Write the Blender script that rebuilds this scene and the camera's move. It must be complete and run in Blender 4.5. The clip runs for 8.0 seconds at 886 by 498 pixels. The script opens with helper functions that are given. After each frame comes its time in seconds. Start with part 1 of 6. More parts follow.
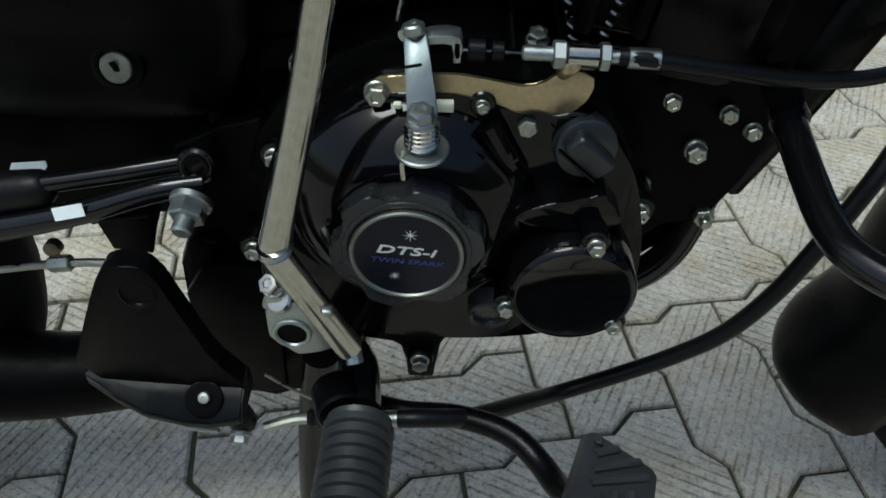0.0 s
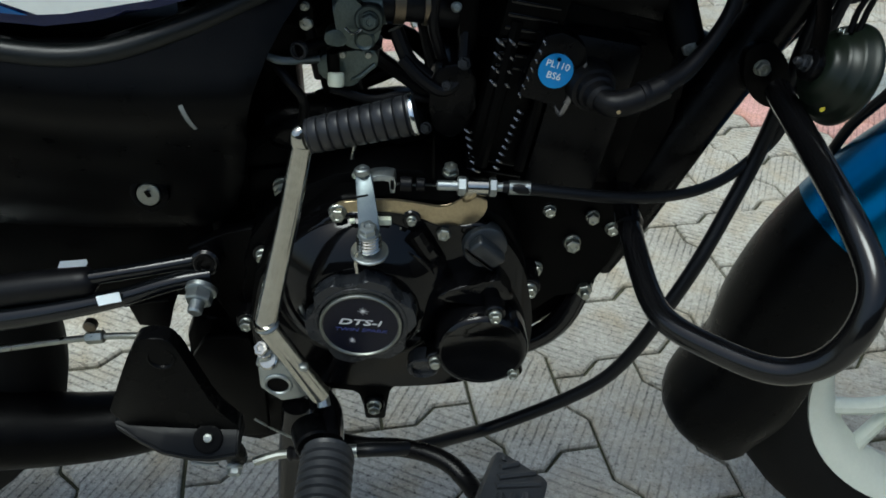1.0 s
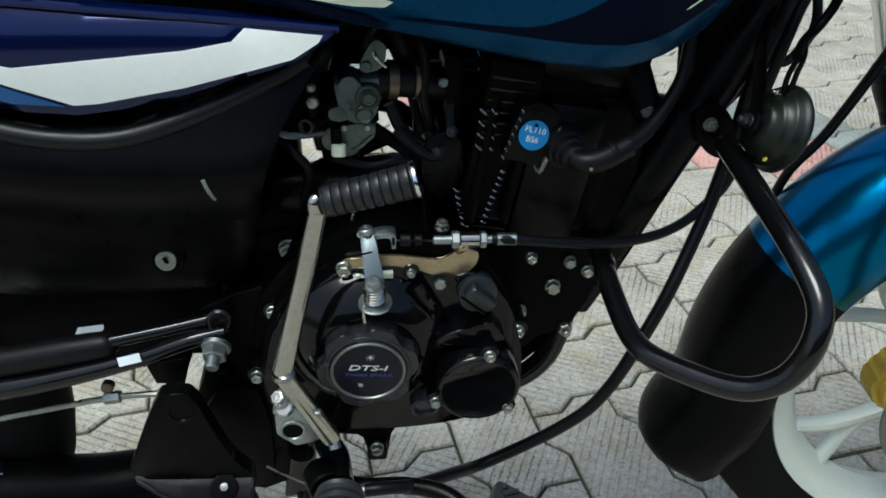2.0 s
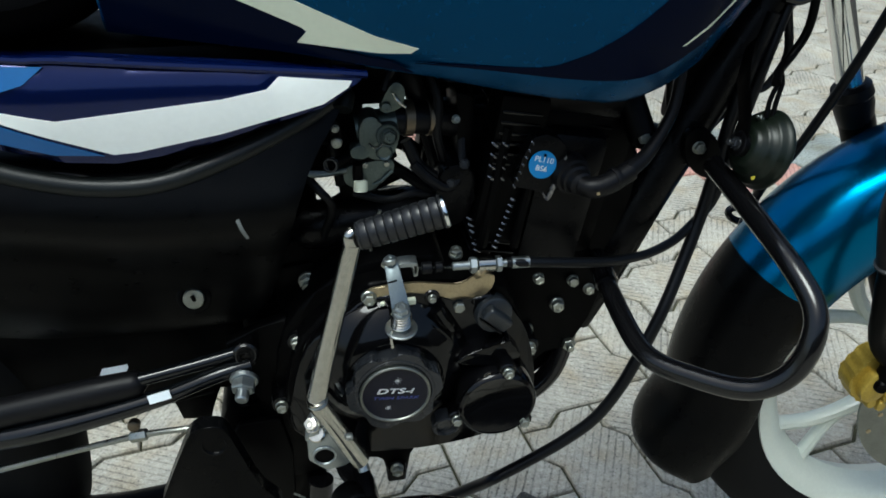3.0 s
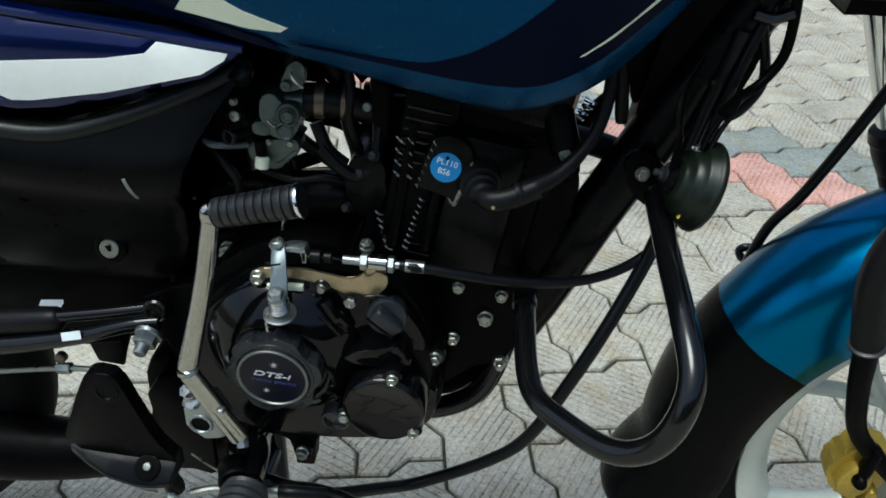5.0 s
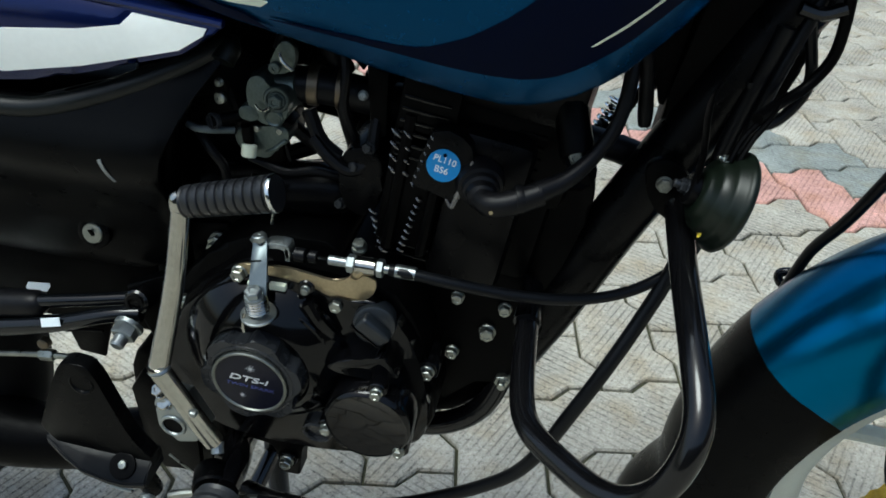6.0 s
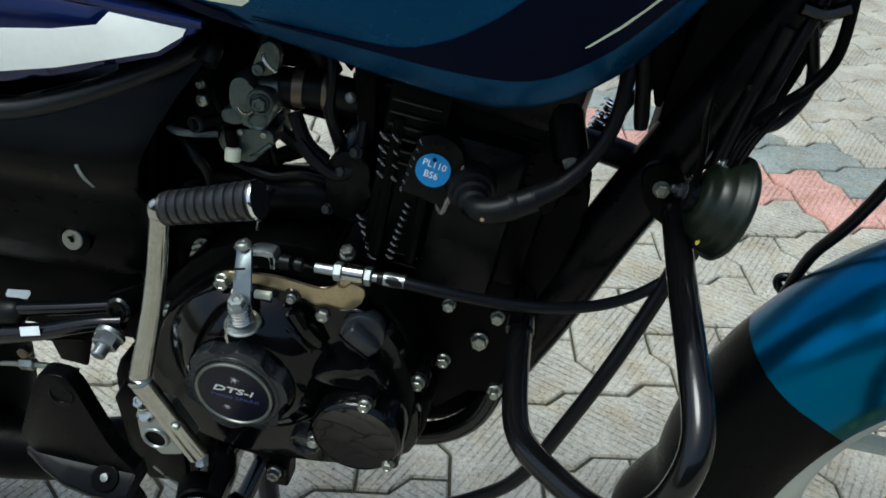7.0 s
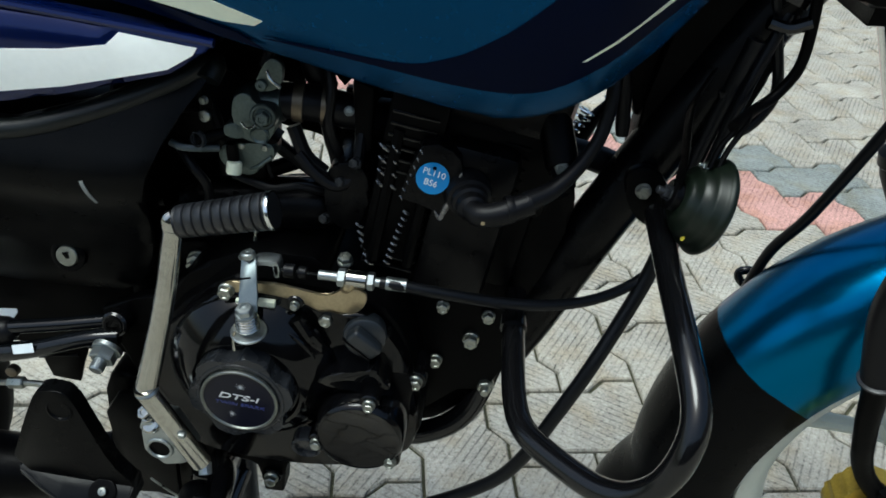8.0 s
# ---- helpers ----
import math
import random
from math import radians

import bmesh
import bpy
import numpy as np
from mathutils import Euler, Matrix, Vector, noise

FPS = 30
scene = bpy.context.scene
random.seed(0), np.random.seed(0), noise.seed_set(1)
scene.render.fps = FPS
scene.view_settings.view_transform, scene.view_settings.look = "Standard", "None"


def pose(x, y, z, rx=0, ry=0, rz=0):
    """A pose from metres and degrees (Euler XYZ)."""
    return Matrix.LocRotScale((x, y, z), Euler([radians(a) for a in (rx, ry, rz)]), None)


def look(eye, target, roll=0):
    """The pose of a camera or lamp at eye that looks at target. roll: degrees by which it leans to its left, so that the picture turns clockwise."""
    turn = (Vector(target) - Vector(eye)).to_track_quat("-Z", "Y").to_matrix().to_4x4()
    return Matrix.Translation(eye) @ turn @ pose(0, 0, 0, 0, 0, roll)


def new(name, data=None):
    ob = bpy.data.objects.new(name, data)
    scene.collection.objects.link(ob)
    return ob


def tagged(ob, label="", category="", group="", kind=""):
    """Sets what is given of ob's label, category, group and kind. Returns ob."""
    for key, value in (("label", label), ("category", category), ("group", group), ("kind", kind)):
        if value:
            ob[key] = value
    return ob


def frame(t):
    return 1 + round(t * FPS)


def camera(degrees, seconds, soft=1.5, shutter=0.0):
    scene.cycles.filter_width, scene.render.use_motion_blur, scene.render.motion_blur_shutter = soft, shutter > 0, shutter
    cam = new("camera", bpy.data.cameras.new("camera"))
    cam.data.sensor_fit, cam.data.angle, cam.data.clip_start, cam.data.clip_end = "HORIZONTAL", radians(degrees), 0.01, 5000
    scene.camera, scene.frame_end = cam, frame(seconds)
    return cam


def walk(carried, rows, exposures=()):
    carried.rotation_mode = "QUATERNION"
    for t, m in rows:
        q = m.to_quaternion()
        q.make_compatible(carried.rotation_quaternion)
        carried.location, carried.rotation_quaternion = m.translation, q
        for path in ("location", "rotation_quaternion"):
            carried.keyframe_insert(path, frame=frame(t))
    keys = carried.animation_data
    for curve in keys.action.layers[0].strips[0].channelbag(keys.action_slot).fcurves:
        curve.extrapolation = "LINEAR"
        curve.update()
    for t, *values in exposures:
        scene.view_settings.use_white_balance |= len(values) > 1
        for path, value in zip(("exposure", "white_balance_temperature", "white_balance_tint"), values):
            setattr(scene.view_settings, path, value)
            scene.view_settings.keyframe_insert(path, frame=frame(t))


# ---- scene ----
cam = camera(58.6, 8.0, soft=1.7)
PATH = [
    (0, (0.03, 0.044, 0.834), (0.001, 1.531, -0.504), 0.9),
    (0.3, (0.043, -0.011, 0.889), (0.033, 1.490, -0.432), 1.6),
    (0.5, (0.051, -0.041, 0.914), (0.057, 1.486, -0.378), 1.6),
    (1, (0.05, -0.088, 0.962), (0.107, 1.5, -0.253), 1.7),
    (1.5, (0.04, -0.118, 0.984), (0.14, 1.512, -0.171), 1.4),
    (3, (-0.049, -0.167, 1.024), (0.245, 1.506, -0.031), 0.5),
    (3.5, (-0.067, -0.169, 1.026), (0.247, 1.505, -0.022), 0.7),
    (4, (-0.01, -0.167, 1.032), (0.21, 1.515, -0.028), 1.2),
    (4.5, (0.096, -0.158, 1.041), (0.136, 1.519, -0.047), 1.9),
    (4.7, (0.145, -0.151, 1.035), (0.097, 1.52, -0.063), 1.8),
    (5.8, (0.23, -0.081, 1.002), (-0.015, 1.552, -0.127), 2.6),
    (6, (0.234, -0.074, 0.996), (-0.036, 1.564, -0.119), 2.7),
    (6.5, (0.237, -0.055, 0.987), (-0.043, 1.579, -0.132), 2.7),
    (7, (0.235, -0.054, 0.99), (-0.025, 1.585, -0.125), 2.8),
    (7.5, (0.211, -0.066, 0.994), (0.024, 1.59, -0.111), 3.5),
    (8, (0.191, -0.089, 1.002), (0.087, 1.585, -0.087), 4.0),
]
EXPOSURES = [(0, 0.46, 6000, -1), (1, 0.56, 5900, -1), (2.5, 0.72, 5900, -1), (8, 0.72, 5900, -1)]
walk(cam, [(t, look(eye, target, roll)) for t, eye, target, roll in PATH], EXPOSURES)

# ---- light: an overcast evening sky over a paved yard ----
world = bpy.data.worlds.new("sky")
scene.world = world
world.use_nodes = True
wn = world.node_tree
sky = wn.nodes.new("ShaderNodeTexSky")
sky.sky_type, sky.sun_disc = "NISHITA", False
sky.sun_elevation, sky.sun_rotation = radians(69), radians(235)
sky.air_density, sky.dust_density = 1.0, 4.0
wn.links.new(sky.outputs["Color"], wn.nodes["Background"].inputs["Color"])
wn.nodes["Background"].inputs["Strength"].default_value = 0.1
sun = new("sun", bpy.data.lights.new("sun", "SUN"))
sun.data.energy, sun.data.angle, sun.data.color = 1.8, radians(28), (1.0, 0.99, 0.95)
sun.matrix_world = look((-0.72, -0.08, 3.0), (0.1, 0.5, 0.3))

# ---- materials ----
def mat(name, color, rough=0.5, metal=0.0, coat=0.0, grain=0.0, scale=40.0, bump=0.0, wear=0.0, coat_rough=0.05, spec=0.5):
    """A procedural surface: colour varied at two scales, roughness mottled, fine relief."""
    m = bpy.data.materials.new(name)
    m.use_nodes = True
    nt = m.node_tree
    bsdf = nt.nodes["Principled BSDF"]
    bsdf.inputs["Metallic"].default_value = metal
    bsdf.inputs["Coat Weight"].default_value = coat
    bsdf.inputs["Specular IOR Level"].default_value = spec
    bsdf.inputs["Coat Roughness"].default_value = coat_rough
    coord = nt.nodes.new("ShaderNodeTexCoord")
    fine, broad = nt.nodes.new("ShaderNodeTexNoise"), nt.nodes.new("ShaderNodeTexNoise")
    fine.inputs["Scale"].default_value, fine.inputs["Detail"].default_value = scale * 6, 6
    broad.inputs["Scale"].default_value, broad.inputs["Detail"].default_value = scale * 0.5, 4
    for n in (fine, broad):
        nt.links.new(coord.outputs["Object"], n.inputs["Vector"])
    mixed = nt.nodes.new("ShaderNodeMath")
    mixed.operation = "ADD"
    nt.links.new(fine.outputs["Fac"], mixed.inputs[0])
    nt.links.new(broad.outputs["Fac"], mixed.inputs[1])
    tone = nt.nodes.new("ShaderNodeMapRange")
    tone.inputs["From Min"].default_value, tone.inputs["From Max"].default_value = 0.6, 1.4
    tone.inputs["To Min"].default_value, tone.inputs["To Max"].default_value = 1 - grain, 1 + grain
    nt.links.new(mixed.outputs[0], tone.inputs["Value"])
    scaled = nt.nodes.new("ShaderNodeVectorMath")
    scaled.operation = "SCALE"
    scaled.inputs[0].default_value = color
    nt.links.new(tone.outputs[0], scaled.inputs["Scale"])
    nt.links.new(scaled.outputs[0], bsdf.inputs["Base Color"])
    gloss = nt.nodes.new("ShaderNodeMapRange")
    gloss.inputs["From Min"].default_value, gloss.inputs["From Max"].default_value = 0.3, 0.7
    gloss.inputs["To Min"].default_value, gloss.inputs["To Max"].default_value = max(rough - wear, 0.03), rough + wear
    nt.links.new(broad.outputs["Fac"], gloss.inputs["Value"])
    nt.links.new(gloss.outputs[0], bsdf.inputs["Roughness"])
    if bump:
        b = nt.nodes.new("ShaderNodeBump")
        b.inputs["Strength"].default_value, b.inputs["Distance"].default_value = bump, 0.001
        nt.links.new(fine.outputs["Fac"], b.inputs["Height"])
        nt.links.new(b.outputs["Normal"], bsdf.inputs["Normal"])
    return m


def paver_mat(name, color, stripe_angle, groove=0.0135):
    """Moulded concrete with narrow ribs at an angle, dirt in the grooves, pits and stains; each block a little different."""
    m = bpy.data.materials.new(name)
    m.use_nodes = True
    nt = m.node_tree
    N, L = nt.nodes.new, nt.links.new
    bsdf = nt.nodes["Principled BSDF"]
    geo, info = N("ShaderNodeNewGeometry"), N("ShaderNodeObjectInfo")

    def math_node(op, a, b=None):
        n = N("ShaderNodeMath")
        n.operation = op
        for i, v in enumerate((a, b)):
            if v is None:
                continue
            if isinstance(v, (int, float)):
                n.inputs[i].default_value = v
            else:
                L(v, n.inputs[i])
        return n.outputs[0]

    chance = math_node("FRACT", math_node("ADD", info.outputs["Random"], geo.outputs["Random Per Island"]))
    dot = N("ShaderNodeVectorMath")
    dot.operation = "DOT_PRODUCT"
    L(geo.outputs["Position"], dot.inputs[0])
    a = radians(stripe_angle)
    dot.inputs[1].default_value = (-math.sin(a), math.cos(a), 0)
    fine, grit, broad = N("ShaderNodeTexNoise"), N("ShaderNodeTexNoise"), N("ShaderNodeTexNoise")
    for n, s, d in ((fine, 90, 6), (grit, 420, 4), (broad, 7, 5)):
        n.inputs["Scale"].default_value, n.inputs["Detail"].default_value = s, d
        L(geo.outputs["Position"], n.inputs["Vector"])
    wob = math_node("MULTIPLY", math_node("SUBTRACT", fine.outputs["Fac"], 0.5), 0.0035)
    s = math_node("ADD", math_node("ADD", dot.outputs["Value"], wob), chance)
    wave = math_node("SINE", math_node("MULTIPLY", s, 2 * math.pi / groove))
    cut = N("ShaderNodeMapRange")
    cut.interpolation_type = "SMOOTHSTEP"
    cut.inputs["From Min"].default_value, cut.inputs["From Max"].default_value = 0.5, 1.0
    L(wave, cut.inputs["Value"])
    worn = N("ShaderNodeMapRange")
    worn.inputs["From Min"].default_value, worn.inputs["From Max"].default_value = 0.36, 0.62
    worn.inputs["To Min"].default_value, worn.inputs["To Max"].default_value = 1.0, 0.3
    L(broad.outputs["Fac"], worn.inputs["Value"])
    depth = math_node("MULTIPLY", cut.outputs[0], worn.outputs[0])
    tone = math_node("ADD", math_node("MULTIPLY", fine.outputs["Fac"], 0.55), math_node("ADD", math_node("MULTIPLY", broad.outputs["Fac"], 0.5), math_node("MULTIPLY", grit.outputs["Fac"], 0.5)))
    tone = math_node("ADD", math_node("MULTIPLY", math_node("SUBTRACT", tone, 0.775), 1.6), math_node("ADD", 0.93, math_node("MULTIPLY", chance, 0.16)))
    patch = N("ShaderNodeTexNoise")
    patch.inputs["Scale"].default_value, patch.inputs["Detail"].default_value = 38, 3
    L(geo.outputs["Position"], patch.inputs["Vector"])
    gaps = N("ShaderNodeMapRange")
    gaps.inputs["From Min"].default_value, gaps.inputs["From Max"].default_value = 0.3, 0.52
    L(patch.outputs["Fac"], gaps.inputs["Value"])
    depth = math_node("MULTIPLY", depth, gaps.outputs[0])
    specks = N("ShaderNodeTexNoise")
    specks.inputs["Scale"].default_value, specks.inputs["Detail"].default_value = 190, 2
    L(geo.outputs["Position"], specks.inputs["Vector"])
    light = N("ShaderNodeMapRange")
    light.inputs["From Min"].default_value, light.inputs["From Max"].default_value = 0.60, 0.68
    L(specks.outputs["Fac"], light.inputs["Value"])
    dark = N("ShaderNodeMapRange")
    dark.inputs["From Min"].default_value, dark.inputs["From Max"].default_value = 0.41, 0.33
    L(specks.outputs["Fac"], dark.inputs["Value"])
    tone = math_node("MULTIPLY", tone, math_node("SUBTRACT", 1.0, math_node("MULTIPLY", depth, 0.52)))
    tone = math_node("ADD", tone, math_node("SUBTRACT", math_node("MULTIPLY", light.outputs[0], 0.26), math_node("MULTIPLY", dark.outputs[0], 0.42)))
    col = N("ShaderNodeVectorMath")
    col.operation = "SCALE"
    col.inputs[0].default_value = color
    L(tone, col.inputs["Scale"])
    stain = N("ShaderNodeTexNoise")
    stain.inputs["Scale"].default_value, stain.inputs["Detail"].default_value = 13, 5
    L(geo.outputs["Position"], stain.inputs["Vector"])
    much = N("ShaderNodeMapRange")
    much.inputs["From Min"].default_value, much.inputs["From Max"].default_value = 0.46, 0.72
    much.inputs["To Max"].default_value = 0.75
    L(stain.outputs["Fac"], much.inputs["Value"])
    soil = N("ShaderNodeVectorMath")
    soil.operation = "MULTIPLY"
    soil.inputs[1].default_value = (0.86, 0.76, 0.60)
    L(col.outputs[0], soil.inputs[0])
    mix = N("ShaderNodeMix")
    mix.data_type = "VECTOR"
    L(much.outputs[0], mix.inputs["Factor"])
    L(col.outputs[0], mix.inputs[4])
    L(soil.outputs[0], mix.inputs[5])
    L(mix.outputs[1], bsdf.inputs["Base Color"])
    bsdf.inputs["Roughness"].default_value = 0.85
    height = math_node("SUBTRACT", math_node("ADD", math_node("MULTIPLY", grit.outputs["Fac"], 0.5), math_node("MULTIPLY", fine.outputs["Fac"], 0.5)), math_node("MULTIPLY", depth, 1.2))
    b = N("ShaderNodeBump")
    b.inputs["Strength"].default_value, b.inputs["Distance"].default_value = 0.8, 0.0015
    L(height, b.inputs["Height"])
    L(b.outputs["Normal"], bsdf.inputs["Normal"])
    return m


GLOSS_BLACK = mat("gloss_black_paint", (0.0028, 0.0028, 0.0032), 0.16, coat=0.0, spec=0.42, grain=0.25, wear=0.04, coat_rough=0.08)
POLISHED_BLACK = mat("polished_black_paint", (0.003, 0.0036, 0.0044), 0.13, coat=0.0, spec=0.40, grain=0.2, wear=0.05, coat_rough=0.06)
CASE_BLACK = mat("black_engine_enamel", (0.0016, 0.0016, 0.0019), 0.08, coat=0.0, spec=0.27, grain=0.25, scale=60, bump=0.02, wear=0.06, coat_rough=0.1)
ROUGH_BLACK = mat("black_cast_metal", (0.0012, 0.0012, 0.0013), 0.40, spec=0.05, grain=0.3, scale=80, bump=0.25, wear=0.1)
CASTING = mat("black_painted_casting", (0.0020, 0.0020, 0.0023), 0.30, spec=0.12, grain=0.3, scale=90, bump=0.22, wear=0.08)
PLASTIC = mat("black_moulded_plastic", (0.0016, 0.0017, 0.0019), 0.30, spec=0.06, grain=0.2, scale=90, bump=0.12, wear=0.06)
PANEL = mat("black_panel_plastic", (0.0016, 0.0017, 0.0018), 0.32, spec=0.075, grain=0.2, scale=90, bump=0.12, wear=0.06)
# panel plastic made lighter and greener: the lip's soft highlight in its colour
LIP = mat("panel_lip_sheen", (0.0045, 0.0058, 0.0056), 0.38, spec=0.28, grain=0.2, scale=90, bump=0.1, wear=0.06)
SATIN = mat("satin_black_plastic", (0.010, 0.0125, 0.0155), 0.33, spec=0.5, grain=0.2, scale=90, bump=0.08, wear=0.08)
# same plastic as the guard, lighter and bluer to carry the sky's sheen
GUARD = mat("sky_sheen_guard_plastic", (0.0022, 0.0028, 0.0038), 0.34, spec=0.085, grain=0.2, scale=90, bump=0.08, wear=0.08)
RUBBER = mat("black_rubber", (0.0038, 0.0038, 0.0045), 0.42, spec=0.18, grain=0.25, scale=70, bump=0.15, wear=0.08)
WORN_RUBBER = mat("greyed_rubber_tread", (0.018, 0.0195, 0.022), 0.45, spec=0.35, grain=0.3, scale=70, bump=0.2, wear=0.1)
GRIP_RUBBER = mat("smooth_black_rubber", (0.009, 0.0095, 0.011), 0.34, spec=0.4, grain=0.2, scale=70, bump=0.06, wear=0.06)
# pale metal for edges that gleam; the brightness is put into the colour
FIN_EDGE = mat("bright_fin_edge", (0.20, 0.20, 0.205), 0.26, metal=0.9, spec=0.5, grain=0.4, scale=90, wear=0.08)
TYRE = mat("tyre_rubber", (0.0035, 0.0035, 0.0035), 0.75, spec=0.12, grain=0.25, scale=60, bump=0.2)
CABLE = mat("black_cable_sheath", (0.0035, 0.004, 0.005), 0.36, spec=0.18, grain=0.2, scale=60, wear=0.05)
ZINC = mat("zinc_plated_steel", (0.36, 0.39, 0.39), 0.40, metal=1.0, grain=0.15, scale=120, bump=0.06, wear=0.1)
BLUE_ZINC = mat("bluish_zinc_plate", (0.164, 0.193, 0.201), 0.36, metal=1.0, grain=0.15, scale=120, bump=0.06, wear=0.1)
DULL_ZINC = mat("dull_zinc_bolts", (0.34, 0.355, 0.32), 0.36, metal=1.0, grain=0.25, scale=160, bump=0.1, wear=0.12)
STEEL = mat("satin_steel", (0.43, 0.425, 0.385), 0.14, metal=1.0, grain=0.2, scale=40, bump=0.03, wear=0.09)
BRASSY = mat("yellow_passivated_steel", (0.42, 0.345, 0.215), 0.36, metal=0.9, grain=0.2, scale=60, bump=0.08, wear=0.12)
CARB = mat("grey_die_cast_alloy", (0.095, 0.118, 0.110), 0.38, metal=0.8, grain=0.3, scale=90, bump=0.3, wear=0.12)
CLAMP = mat("bronze_clamp_band", (0.16, 0.13, 0.09), 0.42, metal=0.8, grain=0.2, scale=80)
TANK_BLUE = mat("metallic_blue_paint", (0.0004, 0.041, 0.112), 0.26, metal=0.7, coat=0.05, spec=0.2, grain=0.05, scale=200, wear=0.02, coat_rough=0.12)
FENDER_BLUE = mat("metallic_teal_blue_paint", (0.001, 0.115, 0.25), 0.25, metal=0.9, coat=0.05, grain=0.05, scale=200, wear=0.02, coat_rough=0.15)
NAVY = mat("navy_film", (0.0005, 0.0026, 0.013), 0.22, spec=0.045, grain=0.1, scale=60)
ROYAL = mat("royal_blue_paint", (0.0007, 0.0065, 0.058), 0.18, metal=0.6, coat=0.25, grain=0.06, scale=120)
LIGHT_BLUE = mat("light_blue_film", (0.0012, 0.085, 0.27), 0.3, coat=0.1, grain=0.06, scale=60)
WHITE_FILM = mat("white_film", (0.92, 0.95, 0.9), 0.35, coat=0.3, grain=0.04, scale=30)
CREAM_FILM = mat("cream_film", (0.7, 0.74, 0.58), 0.4, coat=0.2, grain=0.05, scale=30)
PAPER = mat("white_paper_label", (0.72, 0.78, 0.8), 0.6, grain=0.06, scale=60)
STICKER = mat("blue_printed_sticker", (0.01, 0.22, 0.55), 0.4, grain=0.06, scale=60)
BADGE = mat("dark_blue_badge_face", (0.003, 0.0035, 0.010), 0.22, coat=0.0, spec=0.25, grain=0.15, scale=120)
SILVER = mat("silver_print", (0.62, 0.64, 0.66), 0.35, metal=0.4, grain=0.05, scale=60)
VIOLET = mat("blue_violet_print", (0.025, 0.035, 0.15), 0.4, grain=0.05, scale=60)
TAPE = mat("dull_silver_tape", (0.22, 0.24, 0.24), 0.4, metal=0.3, grain=0.2, scale=60)
CAP_GREY = mat("charcoal_cap_enamel", (0.017, 0.0185, 0.021), 0.28, spec=0.4, grain=0.2, scale=90, bump=0.1, wear=0.06)
HORN = mat("olive_black_horn_enamel", (0.0045, 0.0078, 0.0045), 0.38, metal=0.1, coat=0.0, spec=0.30, grain=0.3, scale=40, wear=0.08)
YELLOW = mat("yellow_paint_dab", (0.6, 0.5, 0.05), 0.5, grain=0.1)
WHEEL_WHITE = mat("white_wheel_paint", (0.62, 0.66, 0.58), 0.35, coat=0.3, grain=0.06, scale=30)
GOLD = mat("gold_anodised_caliper", (0.42, 0.30, 0.05), 0.42, metal=0.55, grain=0.25, scale=60, bump=0.1, wear=0.08)
DISC = mat("brake_disc_steel", (0.20, 0.21, 0.19), 0.4, metal=0.9, grain=0.2, scale=90)
CHROME = mat("chrome_tube", (0.75, 0.77, 0.76), 0.1, metal=1.0, grain=0.05, scale=40, wear=0.03)
SEAT = mat("black_seat_vinyl", (0.0012, 0.0012, 0.0014), 0.6, spec=0.02, grain=0.2, scale=90, bump=0.2)
JOINT = mat("joint_sand_and_moss", (0.046, 0.046, 0.024), 0.95, grain=0.75, scale=30, bump=0.8)
# for the added walls out of view; kept dark to hold down reflections
WALL = mat("unseen_dark_wall", (0.09, 0.086, 0.08), 0.85, grain=0.12, scale=4, bump=0.2)

# ---- building blocks ----
MID = 0.52
BASE = Vector((0.1, MID, 0.0))


def part(name, bm, material, parent, label="", sharp=35):
    """Links a bmesh as one mesh object under a thing or under a part."""
    me = bpy.data.meshes.new(name)
    bmesh.ops.recalc_face_normals(bm, faces=bm.faces)
    bm.to_mesh(me)
    bm.free()
    for m in material if isinstance(material, (list, tuple)) else [material]:
        me.materials.append(m)
    me.polygons.foreach_set("use_smooth", [True] * len(me.polygons))
    me.set_sharp_from_angle(angle=radians(sharp))
    ob = new(name, me)
    hang(ob, parent)
    return tagged(ob, label)


def hang(ob, parent):
    ob.parent = parent
    if parent is not None and parent.type == "EMPTY":
        ob.matrix_parent_inverse = Matrix.Translation(-parent.location)


def smooth_line(pts, steps=6):
    """A Catmull-Rom line through the points."""
    P = [Vector(p) for p in pts]
    if len(P) == 2 or steps < 2:
        return P
    P = [2 * P[0] - P[1], *P, 2 * P[-1] - P[-2]]
    out = []
    for i in range(1, len(P) - 2):
        a, b, c, d = P[i - 1:i + 3]
        for k in range(steps):
            t = k / steps
            out.append(0.5 * (2 * b + (c - a) * t + (2 * a - 5 * b + 4 * c - d) * t * t + (3 * b - a - 3 * c + d) * t ** 3))
    out.append(P[-2])
    return out


def tube(pts, r, seg=12, steps=6, bm=None, flat=1.0):
    """A round tube along a smooth line; r is one radius or one for each given point; flat squeezes it sideways."""
    bm = bm or bmesh.new()
    line = smooth_line(pts, steps)
    n = len(line)
    rr = [r] * n if isinstance(r, (int, float)) else [float(np.interp(i / max(n - 1, 1), np.linspace(0, 1, len(r)), r)) for i in range(n)]
    rings, up = [], None
    for i, p in enumerate(line):
        d = (line[min(i + 1, n - 1)] - line[max(i - 1, 0)]).normalized()
        if up is None:
            up = Vector((0, 0, 1)) if abs(d.z) < 0.9 else Vector((1, 0, 0))
        side = d.cross(up).normalized()
        up = side.cross(d).normalized()
        rings.append([bm.verts.new(p + rr[i] * (math.cos(a) * side + flat * math.sin(a) * up)) for a in [2 * math.pi * k / seg for k in range(seg)]])
    for a, b in zip(rings, rings[1:]):
        for k in range(seg):
            bm.faces.new((a[k], a[(k + 1) % seg], b[(k + 1) % seg], b[k]))
    bm.faces.new(rings[0][::-1])
    bm.faces.new(rings[-1])
    return bm


